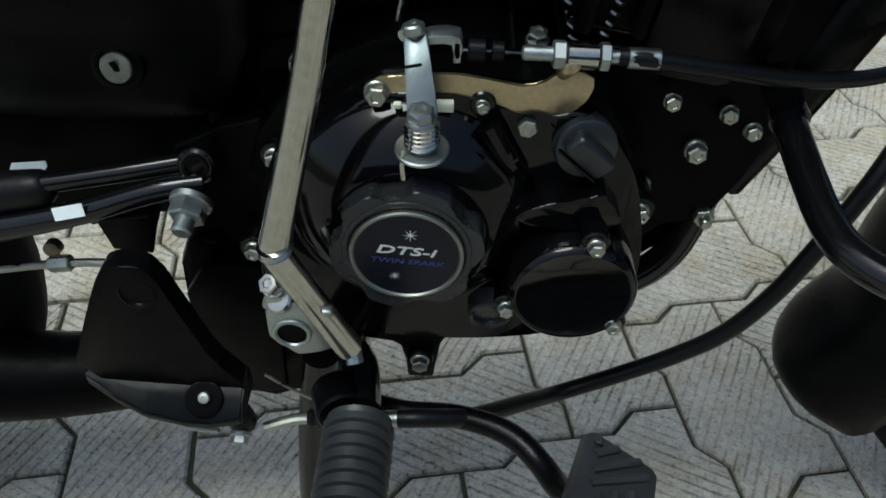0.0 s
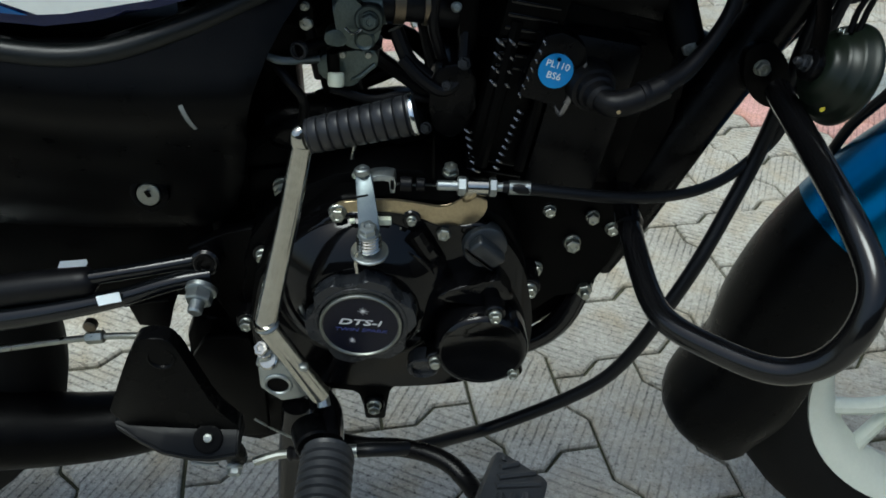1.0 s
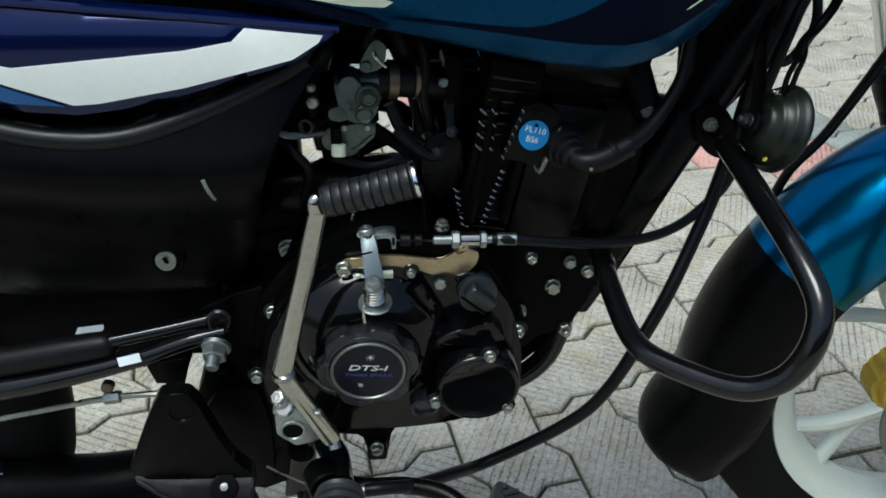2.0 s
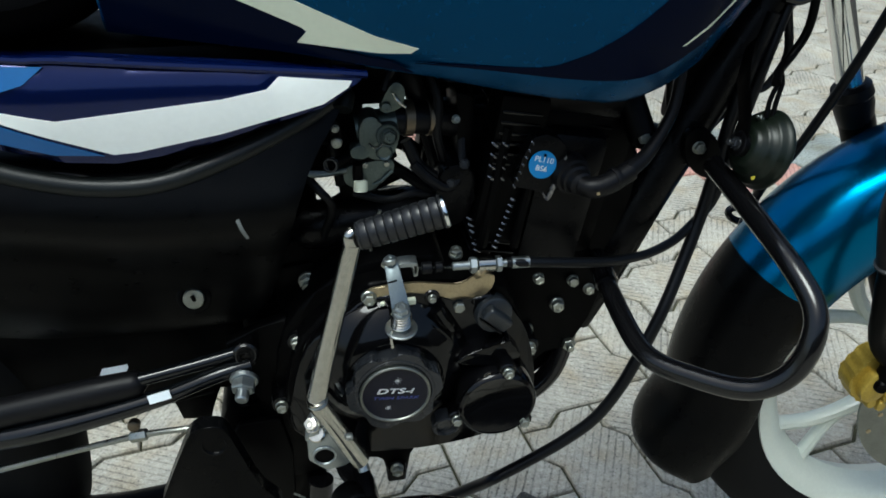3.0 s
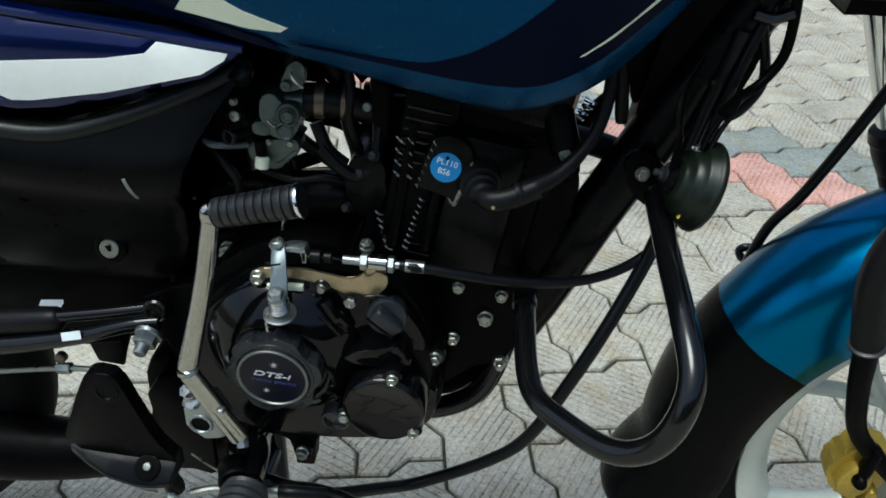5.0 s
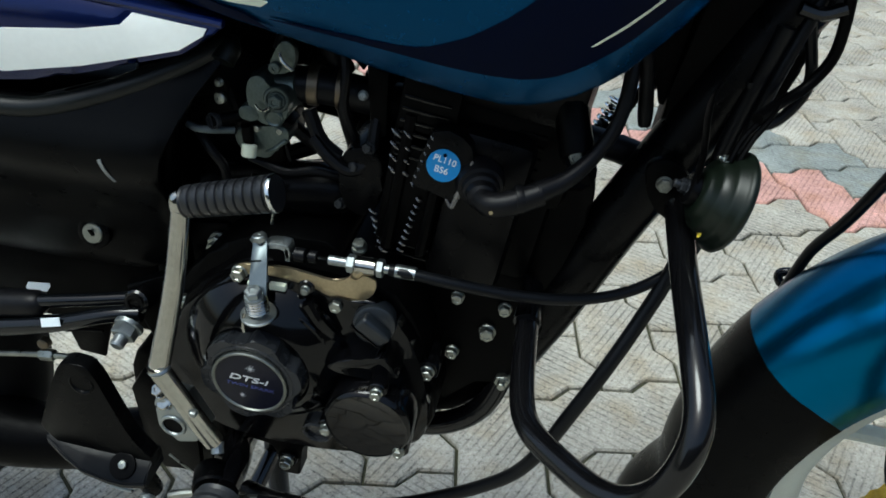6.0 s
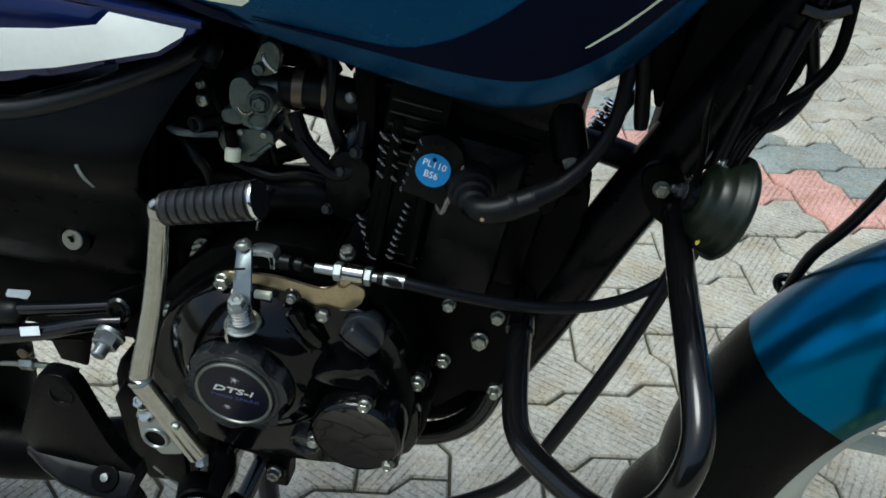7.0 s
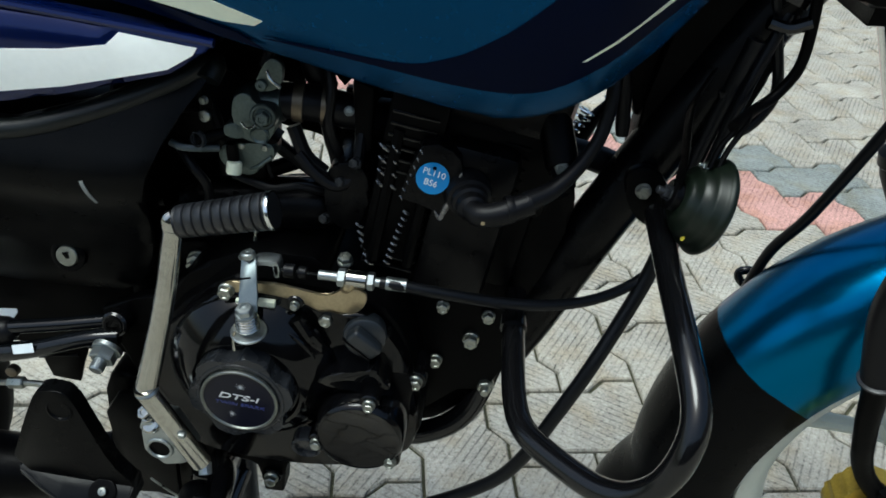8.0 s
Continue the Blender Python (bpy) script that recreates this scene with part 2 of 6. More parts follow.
def lathe(profile, origin, axis, seg=24, bm=None, caps=True):
    """Turns (radius, height) pairs about an axis."""
    bm = bm or bmesh.new()
    axis, origin = Vector(axis).normalized(), Vector(origin)
    u = axis.orthogonal().normalized()
    w = axis.cross(u)
    rings = []
    for r, h in profile:
        if r < 1e-6:
            rings.append([bm.verts.new(origin + axis * h)])
        else:
            rings.append([bm.verts.new(origin + axis * h + r * (math.cos(a) * u + math.sin(a) * w)) for a in [2 * math.pi * k / seg for k in range(seg)]])
    for a, b in zip(rings, rings[1:]):
        for k in range(seg):
            j = (k + 1) % seg
            if len(a) == 1 and len(b) == 1:
                continue
            if len(a) == 1:
                bm.faces.new((a[0], b[k], b[j]))
            elif len(b) == 1:
                bm.faces.new((a[k], a[j], b[0]))
            else:
                bm.faces.new((a[k], a[j], b[j], b[k]))
    for ring, flip in ((rings[0], True), (rings[-1], False)):
        if len(ring) > 2 and caps:
            bm.faces.new(ring[::-1] if flip else ring)
    return bm


def prism(outline, y0, y1, bevel=0.002, bm=None, seg=2):
    """A plate: an outline in x and z, from y0 (the near face) to y1, with rounded edges."""
    own = bmesh.new()
    near = [own.verts.new((x, y0, z)) for x, z in outline]
    far = [own.verts.new((x, y1, z)) for x, z in outline]
    n = len(outline)
    own.faces.new(near)
    own.faces.new(far[::-1])
    for i in range(n):
        j = (i + 1) % n
        own.faces.new((near[i], far[i], far[j], near[j]))
    if bevel:
        bmesh.ops.bevel(own, geom=own.edges[:], offset=bevel, segments=seg, affect="EDGES", profile=0.5, clamp_overlap=True)
    return merge(bm, own)


def merge(bm, own):
    if bm is None:
        return own
    me = bpy.data.meshes.new("tmp")
    own.to_mesh(me)
    own.free()
    bm.from_mesh(me)
    bpy.data.meshes.remove(me)
    return bm


def box(lo, hi, bevel=0.002, bm=None):
    return prism([(lo[0], lo[2]), (hi[0], lo[2]), (hi[0], hi[2]), (lo[0], hi[2])], lo[1], hi[1], bevel, bm)


def moved(bm, m):
    bmesh.ops.transform(bm, matrix=m, verts=bm.verts)
    return bm


def skin(outline, surf, lift=0.0006, thick=0.0012, step=0.012, bm=None, round_edge=0.0):
    """A sheet with the outline (x, z) that lies on the surface y = surf(x, z), lifted towards the near side."""
    own = bmesh.new()
    own.faces.new([own.verts.new((x, 0, z)) for x, z in outline])
    xs, zs = [p[0] for p in outline], [p[1] for p in outline]
    for lo, hi, no in ((min(xs), max(xs), (1, 0, 0)), (min(zs), max(zs), (0, 0, 1))):
        for k in range(1, int((hi - lo) / step) + 1):
            v = lo + k * step
            bmesh.ops.bisect_plane(own, geom=own.verts[:] + own.edges[:] + own.faces[:], plane_co=Vector(no) * v, plane_no=no)
    faces = own.faces[:]
    ext = bmesh.ops.extrude_face_region(own, geom=faces)
    back = [v for v in ext["geom"] if isinstance(v, bmesh.types.BMVert)]
    backset = set(back)
    rim = set()
    if round_edge:
        for e in own.edges:
            if len(e.link_faces) == 2 and e.calc_face_angle(0) > 1 and e.verts[0] not in backset and e.verts[1] not in backset:
                rim.update(e.verts)
    for v in own.verts:
        y = surf(v.co.x, v.co.z)
        v.co.y = y - lift + (thick if v in backset else 0.0) + (round_edge if v in rim else 0.0)
    return merge(bm, own)


def resampled(outline, steps=5):
    """A closed outline rounded through its points."""
    P = [Vector((x, z, 0)) for x, z in outline]
    n, out = len(P), []
    for i in range(n):
        a, b, c, d = P[i - 1], P[i], P[(i + 1) % n], P[(i + 2) % n]
        for k in range(steps):
            t = k / steps
            q = 0.5 * (2 * b + (c - a) * t + (2 * a - 5 * b + 4 * c - d) * t * t + (3 * b - a - 3 * c + d) * t ** 3)
            out.append((q.x, q.y))
    return out


def turn_to(axis, at, scale=1.0):
    q = Vector(axis).to_track_quat("Z", "Y").to_matrix().to_4x4()
    return Matrix.Translation(at) @ q @ Matrix.Scale(scale, 4)


def bolt_mesh(kind):
    """Unit fasteners, 1 = the head's radius, seen along +z."""
    bm = bmesh.new()
    if kind == "flange":
        lathe([(1.16, -0.3), (1.16, 0.1), (1.05, 0.25), (0.0, 0.25)], (0, 0, 0), (0, 0, 1), 16, bm)
        lathe([(0.98, 0.2), (1.0, 1.0), (0.86, 1.15), (0.5, 1.18), (0.4, 1.05), (0.0, 1.02)], (0, 0, 0), (0, 0, 1), 6, bm)
    elif kind == "nut":
        lathe([(1.22, -0.2), (1.22, 0.15), (1.15, 0.22), (0.0, 0.22)], (0, 0, 0), (0, 0, 1), 18, bm)
        lathe([(1.0, 0.2), (1.05, 0.3), (1.05, 1.0), (0.95, 1.1), (0.0, 1.1)], (0, 0, 0), (0, 0, 1), 6, bm)
        lathe([(0.58, 1.0), (0.58, 1.9), (0.48, 2.05), (0.0, 2.05)], (0, 0, 0), (0, 0, 1), 12, bm)
    else:
        lathe([(1.0, -0.3), (1.0, 0.45), (0.85, 0.62), (0.3, 0.68), (0.25, 0.5), (0.0, 0.5)], (0, 0, 0), (0, 0, 1), 14, bm)
    me = bpy.data.meshes.new("bolt")
    bmesh.ops.recalc_face_normals(bm, faces=bm.faces)
    bm.to_mesh(me)
    bm.free()
    me.materials.append(DULL_ZINC)
    me.polygons.foreach_set("use_smooth", [True] * len(me.polygons))
    me.set_sharp_from_angle(angle=radians(30))
    return me


FASTENERS = {k: bolt_mesh(k) for k in ("flange", "nut", "pan")}


def bolt(parent, at, r=0.0055, axis=(0, -1, 0), kind="flange", material=None):
    ob = new("bolt", FASTENERS[kind])
    hang(ob, parent)
    ob.matrix_basis = turn_to(axis, at, r) @ pose(0, 0, 0, 0, 0, (at[0] * 7919 + at[2] * 3571) % 1 * 60)
    if material:
        ob.material_slots[0].link = "OBJECT"
        ob.material_slots[0].material = material
    return ob


def lettering(text, size, m, material, parent, name="lettering", shear=0.0, depth=0.0004, wide=1.0, bold=0.0):
    """Raised letters as a mesh, in the plane x, y of m."""
    cu = bpy.data.curves.new("letters", "FONT")
    cu.body, cu.size, cu.align_x, cu.align_y, cu.extrude, cu.shear, cu.offset = text, size, "CENTER", "CENTER", depth, shear, bold * size
    cu.resolution_u = 3
    tmp = bpy.data.objects.new("letters", cu)
    scene.collection.objects.link(tmp)
    me = bpy.data.meshes.new_from_object(tmp.evaluated_get(bpy.context.evaluated_depsgraph_get()))
    bpy.data.objects.remove(tmp)
    me.transform(m @ Matrix.Diagonal((wide, 1, 1, 1)))
    me.materials.clear()
    me.materials.append(material)
    ob = new(name, me)
    hang(ob, parent)
    return ob

# ================= the motorcycle =================
bike = new("motorcycle")
bike.location = BASE
tagged(bike, "blue and black motorcycle with white stripes parked on paving blocks", "motorcycle")


def blend(v, pairs):
    return float(np.interp(v, [p[0] for p in pairs], [p[1] for p in pairs]))


# ---- fuel tank ----
TANK_LOW = [(-0.20, 0.845), (-0.06, 0.832), (0.0, 0.822), (0.05, 0.8125), (0.10, 0.801), (0.15, 0.791), (0.195, 0.785), (0.228, 0.792), (0.26, 0.81), (0.293, 0.841), (0.32, 0.873), (0.36, 0.925), (0.40, 0.99)]


def tank_half(x, z):
    """Half the tank's width at a place on its side."""
    low = blend(x, TANK_LOW)
    along = blend(x, [(-0.2, 0.055), (-0.1, 0.078), (0.0, 0.102), (0.1, 0.108), (0.2, 0.110), (0.26, 0.106), (0.32, 0.088), (0.4, 0.05)])
    h = max(z - low, 0.0)
    return along + 0.022 * math.sin(min(h / 0.11, 1.0) * math.pi / 2)


def tank_y(x, z):
    return MID - tank_half(x, z)


def tank_body():
    bm = bmesh.new()
    rows = []
    for x in np.linspace(-0.2, 0.4, 41):
        x = float(x)
        low, top = blend(x, TANK_LOW), 1.02 - 0.9 * max(x - 0.25, 0) ** 2 * 4 - 0.5 * max(-x, 0)
        w = tank_half(x, low)
        sec = [(0.0, low + 0.03), (w - 0.03, low + 0.02), (w - 0.010, low + 0.002), (w - 0.004, low - 0.0005), (w - 0.0008, low + 0.003)]
        side = min(low + 0.14, top - 0.05)
        for k in range(1, 8):
            z = low + 0.006 + (side - low - 0.006) * k / 7
            sec.append((tank_half(x, z), z))
        wt, zt = sec[-1]
        for k in range(1, 7):
            a = k / 6 * math.pi / 2
            sec.append((wt * math.cos(a) ** 0.7 if k < 6 else 0.0, zt + (max(top, zt + 0.01) - zt) * math.sin(a)))
        rows.append([bm.verts.new((x, MID - d, z)) for d, z in sec] + [bm.verts.new((x, MID + d, z)) for d, z in sec[-2:0:-1]])
    for a, b in zip(rows, rows[1:]):
        for k in range(len(a)):
            j = (k + 1) % len(a)
            bm.faces.new((a[k], a[j], b[j], b[k]))
    bm.faces.new(rows[0])
    bm.faces.new(rows[-1][::-1])
    return bm


tank = part("fuel_tank", tank_body(), TANK_BLUE, bike, "metallic blue fuel tank with a navy film and cream flash", 50)
part("decal", skin(resampled([(0.03, 0.827), (0.092, 0.8235), (0.131, 0.822), (0.155, 0.829), (0.173, 0.838), (0.20, 0.857), (0.24, 0.892), (0.30, 0.93), (0.325, 0.90), (0.29, 0.862), (0.255, 0.831), (0.222, 0.812), (0.19, 0.808), (0.15, 0.811), (0.09, 0.82)], 3), tank_y, 0.0005, 0.0008), NAVY, tank, "dark navy film along the lower tank")
part("decal", skin([(-0.198, 0.8462), (-0.06, 0.8335), (0.0, 0.8245), (0.03, 0.8185), (0.012, 0.829), (-0.057, 0.843), (-0.049, 0.853), (-0.115, 0.883), (-0.198, 0.925)], tank_y, 0.0005, 0.0008), NAVY, tank, "dark navy film at the tank's rear")
part("decal", skin([(-0.150, 0.902), (-0.115, 0.883), (-0.053, 0.855), (-0.0495, 0.8515), (-0.057, 0.8425), (0.004, 0.836), (0.0265, 0.8355), (0.0325, 0.8395), (0.0, 0.850), (-0.085, 0.889), (-0.13, 0.915)], tank_y, 0.0009, 0.0011), CREAM_FILM, tank, "cream white flash")
part("decal", skin([(0.2405, 0.8340), (0.2432, 0.8346), (0.262, 0.8490), (0.285, 0.8684), (0.30, 0.882), (0.298, 0.8835), (0.272, 0.8592), (0.25, 0.8414)], tank_y, 0.0012, 0.0014, 0.006), CREAM_FILM, tank, "thin cream line")

# ---- tail panel, side panel, seat ----
def tail_y(x, z):
    return 0.419 + 0.5 * max(z - 0.815, 0) + 0.10 * max(-x - 0.25, 0) + 0.12 * max(0.79 - z, 0)


TAIL_TOP = [(-0.62, 0.90), (-0.45, 0.858), (-0.278, 0.839), (-0.232, 0.837), (-0.163, 0.831), (-0.081, 0.8245), (-0.025, 0.8195), (-0.006, 0.8175)]
TAIL_LOW = [(-0.014, 0.8095), (-0.041, 0.792), (-0.121, 0.769), (-0.17, 0.7575), (-0.203, 0.7535), (-0.24, 0.757), (-0.30, 0.774), (-0.45, 0.83), (-0.62, 0.885)]
tail = part("tail_panel", skin(TAIL_TOP + TAIL_LOW, tail_y, 0.0, 0.02, 0.014, round_edge=0.003), ROYAL, bike, "royal blue tail panel with a broad white stripe", 50)
part("trim_edge", tube([(x, tail_y(x, z) - 0.0005, z) for x, z in TAIL_TOP[1:]], 0.0032, 8, 3), ROYAL, tail, "rounded upper edge")
part("stripe", skin([(-0.60, 0.90), (-0.45, 0.848), (-0.286, 0.804), (-0.238, 0.7935), (-0.117, 0.804), (-0.083, 0.810), (-0.073, 0.819), (-0.018, 0.8135), (-0.0215, 0.808), (-0.041, 0.796), (-0.121, 0.7755), (-0.185, 0.764), (-0.203, 0.763), (-0.287, 0.797), (-0.45, 0.838), (-0.60, 0.888)], tail_y, 0.0006, 0.0009), WHITE_FILM, tail, "broad white stripe")
part("stripe", skin([(-0.46, 0.852), (-0.30, 0.8345), (-0.24, 0.8325), (-0.255, 0.8215), (-0.29, 0.812), (-0.35, 0.8235)], tail_y, 0.0006, 0.0009), LIGHT_BLUE, tail, "light blue film")
part("stripe", skin([(-0.46, 0.8405), (-0.289, 0.7955), (-0.21, 0.7625), (-0.245, 0.7655), (-0.31, 0.785), (-0.46, 0.836)], tail_y, 0.0006, 0.0009), LIGHT_BLUE, tail, "light blue film")


def smoothed(v, pairs, w):
    """The table's value, averaged over a width w."""
    return sum(blend(v + w * k / 4, pairs) * g for k, g in zip(range(-4, 5), (0.02, 0.06, 0.12, 0.18, 0.24, 0.18, 0.12, 0.06, 0.02)))


def side_y(x, z):
    y = smoothed(z, [(0.52, 0.487), (0.555, 0.474), (0.60, 0.461), (0.645, 0.441), (0.675, 0.4205), (0.695, 0.4105), (0.708, 0.4105), (0.722, 0.419), (0.735, 0.4265), (0.746, 0.432), (0.756, 0.4365), (0.77, 0.448), (0.79, 0.46)], 0.013)
    return y + 0.06 * max(x + 0.09, 0) + 0.05 * max(-x - 0.3, 0)


def panel_y(x, z):
    shift = smoothed(x, [(-0.6, 0.06), (-0.36, 0.027), (-0.3, 0.018), (-0.22, 0.002), (-0.172, 0.0), (-0.111, 0.0), (-0.04, 0.004), (0.0, 0.01)], 0.06)
    return side_y(x, z - shift)


SIDE_OUT = [(-0.62, 0.83), (-0.45, 0.805), (-0.32, 0.768), (-0.27, 0.752), (-0.222, 0.742), (-0.172, 0.742), (-0.111, 0.759), (-0.06, 0.779), (-0.025, 0.796), (-0.022, 0.784), (-0.032, 0.770), (-0.046, 0.752), (-0.058, 0.732), (-0.068, 0.710), (-0.076, 0.685), (-0.082, 0.658), (-0.091, 0.622), (-0.104, 0.586), (-0.122, 0.562), (-0.139, 0.553), (-0.211, 0.549), (-0.40, 0.545), (-0.62, 0.56)]
side = part("side_panel", skin(SIDE_OUT, panel_y, 0.0, 0.006, 0.012, round_edge=0.002), PANEL, bike, "matt black moulded plastic side panel with a key lock", 50)
# real ridge; its pale tone stands for the highlight along the shoulder
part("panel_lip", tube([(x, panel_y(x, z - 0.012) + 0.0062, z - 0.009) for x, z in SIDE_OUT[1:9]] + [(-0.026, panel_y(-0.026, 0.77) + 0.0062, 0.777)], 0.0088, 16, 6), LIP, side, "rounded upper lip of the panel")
lock = part("lock", lathe([(0.0155, -0.004), (0.0155, 0.0015), (0.014, 0.0025), (0.0110, 0.0025), (0.0102, 0.0)], (-0.172, 0.4575, 0.600), (0, -1, 0.25), 24, None, False), PLASTIC, side, "key lock in a black collar")
part("lock_face", lathe([(0.0098, -0.002), (0.0098, 0.003), (0.009, 0.004), (0.0, 0.004)], (-0.172, 0.4570, 0.600), (0, -1, 0.25), 20), DULL_ZINC, lock, "scuffed silver key barrel")
part("key_slot", moved(box((-0.0018, -0.0008, -0.005), (0.0018, 0.0006, 0.005), 0.0004), Matrix.Translation((-0.1715, 0.4529, 0.601)) @ pose(0, 0, 0, 14, -12, 0)), ROUGH_BLACK, lock, "dark key slot")
part("tape", skin([(-0.1190, 0.7035), (-0.1160, 0.7045), (-0.1125, 0.690), (-0.1105, 0.6825), (-0.1130, 0.6815), (-0.1160, 0.69)], panel_y, 0.0006, 0.0008, 0.004), TAPE, side, "small scrap of silver tape")
part("seat", tube([(-0.60, MID, 0.90), (-0.45, MID, 0.885), (-0.33, MID, 0.875), (-0.25, MID, 0.872), (-0.205, MID, 0.885)], [0.10, 0.105, 0.10, 0.085, 0.06], 20, 5, flat=0.42), SEAT, bike, "black vinyl seat")
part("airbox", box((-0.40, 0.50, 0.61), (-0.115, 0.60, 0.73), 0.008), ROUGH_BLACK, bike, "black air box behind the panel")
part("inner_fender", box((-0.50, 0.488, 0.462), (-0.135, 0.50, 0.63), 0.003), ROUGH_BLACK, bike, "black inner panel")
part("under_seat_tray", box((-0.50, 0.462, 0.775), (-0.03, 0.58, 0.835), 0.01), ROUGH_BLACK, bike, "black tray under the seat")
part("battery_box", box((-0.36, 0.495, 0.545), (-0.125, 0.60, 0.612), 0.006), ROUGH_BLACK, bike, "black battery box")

# ---- frame ----
part("down_tube", tube([(0.42, MID, 0.905), (0.370, MID, 0.82), (0.3085, MID - 0.006, 0.70), (0.281, MID - 0.010, 0.647), (0.243, MID - 0.012, 0.56), (0.214, MID - 0.012, 0.50)], 0.0245, 16, 4), CASTING, bike, "black frame down tube")
part("backbone_tube", tube([(0.42, MID, 0.93), (0.2, MID, 0.875), (-0.05, MID, 0.845), (-0.3, MID, 0.80), (-0.6, MID, 0.82)], 0.019, 14, 4), GLOSS_BLACK, bike)
part("seat_tube", tube([(-0.06, MID - 0.02, 0.80), (-0.105, MID - 0.02, 0.70), (-0.125, MID - 0.02, 0.58), (-0.125, MID - 0.02, 0.42), (-0.10, MID - 0.02, 0.33)], 0.015, 12, 4), ROUGH_BLACK, bike)
part("seat_tube", tube([(-0.06, MID + 0.07, 0.80), (-0.105, MID + 0.07, 0.70), (-0.125, MID + 0.07, 0.58), (-0.125, MID + 0.07, 0.42), (-0.10, MID + 0.07, 0.33)], 0.015, 12, 4), GLOSS_BLACK, bike)
pivot = part("pivot_plate", prism([(-0.152, 0.545), (-0.118, 0.56), (-0.09, 0.57), (-0.085, 0.44), (-0.075, 0.36), (-0.115, 0.35), (-0.12, 0.46), (-0.145, 0.515)], 0.455, 0.468, 0.003), ROUGH_BLACK, bike, "black swingarm pivot plate")
head = part("steering_head", tube([(0.385, MID, 0.86), (0.435, MID, 0.99)], 0.031, 18, 1), GLOSS_BLACK, bike)
part("pivot_casting", prism(resampled([(-0.172, 0.435), (-0.150, 0.462), (-0.128, 0.452), (-0.108, 0.475), (-0.07, 0.47), (-0.07, 0.31), (-0.12, 0.29), (-0.17, 0.30)], 2), 0.462, 0.56, 0.006), ROUGH_BLACK, bike, "black pivot casting")
plate = part("engine_mount_plate", prism([(0.150, 0.440), (0.178, 0.473), (0.206, 0.474), (0.224, 0.512), (0.236, 0.545), (0.229, 0.58), (0.218, 0.600), (0.190, 0.625), (0.12, 0.64), (0.11, 0.56), (0.13, 0.47)], 0.482, 0.492, 0.002), ROUGH_BLACK, bike, "black engine mounting plate with bolts")
bolt(plate, (0.160, 0.466, 0.581), 0.0052)
bolt(plate, (0.201, 0.478, 0.566), 0.0055)
bolt(plate, (0.221, 0.482, 0.551), 0.0055)
bolt(plate, (0.187, 0.480, 0.536), 0.0070)
bolt(plate, (0.205, 0.484, 0.480), 0.0072, kind="nut")
bolt(plate, (0.156, 0.478, 0.508), 0.0058)
part("crankcase_front", prism(resampled([(0.10, 0.425), (0.140, 0.408), (0.172, 0.425), (0.196, 0.462), (0.206, 0.50), (0.16, 0.52), (0.10, 0.50)], 2), 0.495, 0.56, 0.005), ROUGH_BLACK, bike, "black lower crankcase front")
part("lower_frame_tube", tube([(0.212, 0.50, 0.50), (0.19, 0.485, 0.44), (0.15, 0.48, 0.41), (0.10, 0.49, 0.395), (0.0, 0.50, 0.395), (-0.10, 0.49, 0.385)], 0.0115, 12, 5), GLOSS_BLACK, bike)
part("lower_frame_tube", tube([(0.212, 0.55, 0.50), (0.19, 0.56, 0.44), (0.10, 0.565, 0.40), (0.0, 0.565, 0.385), (-0.10, 0.565, 0.38)], 0.0115, 12, 5), GLOSS_BLACK, bike)

# ---- engine ----
engine = part("crankcase", prism(resampled([(-0.100, 0.45), (-0.095, 0.51), (-0.078, 0.565), (-0.045, 0.594), (-0.015, 0.617), (0.035, 0.616), (0.075, 0.612), (0.115, 0.60), (0.135, 0.56), (0.146, 0.51), (0.15, 0.465), (0.125, 0.425), (0.06, 0.412), (0.0, 0.412), (-0.06, 0.42)], 2), 0.43, 0.62, 0.006), ROUGH_BLACK, bike, "black cast crankcase", 40)
CC = (0.004, 0.5335)
cover_out = resampled([(-0.094, 0.462), (-0.090, 0.512), (-0.074, 0.562), (-0.045, 0.590), (-0.016, 0.612), (0.02, 0.614), (0.045, 0.609), (0.071, 0.600), (0.10, 0.604), (0.128, 0.572), (0.141, 0.535), (0.147, 0.49), (0.14, 0.452), (0.10, 0.430), (0.05, 0.421), (0.0, 0.421), (-0.05, 0.430)], 3)
cover = part("clutch_cover", prism(cover_out, 0.412, 0.432, 0.006, seg=3), CASE_BLACK, bike, "glossy black clutch cover with a round badge", 40)
dome = lathe([(0.0780, -0.03), (0.0775, -0.001), (0.0765, 0.0045), (0.0742, 0.0090), (0.0705, 0.0138), (0.0655, 0.0186), (0.0600, 0.0232), (0.0540, 0.0275), (0.0490, 0.0305), (0.0460, 0.0316), (0.0446, 0.0310), (0.0440, 0.0280), (0.0, 0.0280)], (CC[0], 0.419, CC[1]), (0, -1, 0), 72)
part("clutch_bulge", dome, CASE_BLACK, cover, "round glossy black bulge", 40)
part("bulge_ridge", tube([(CC[0] + 0.0635 * math.cos(radians(a)), 0.4005, CC[1] + 0.0635 * math.sin(radians(a))) for a in (58, 52, 44, 34, 24)], [0.001, 0.0026, 0.003, 0.0026, 0.001], 10, 4), CASE_BLACK, cover)
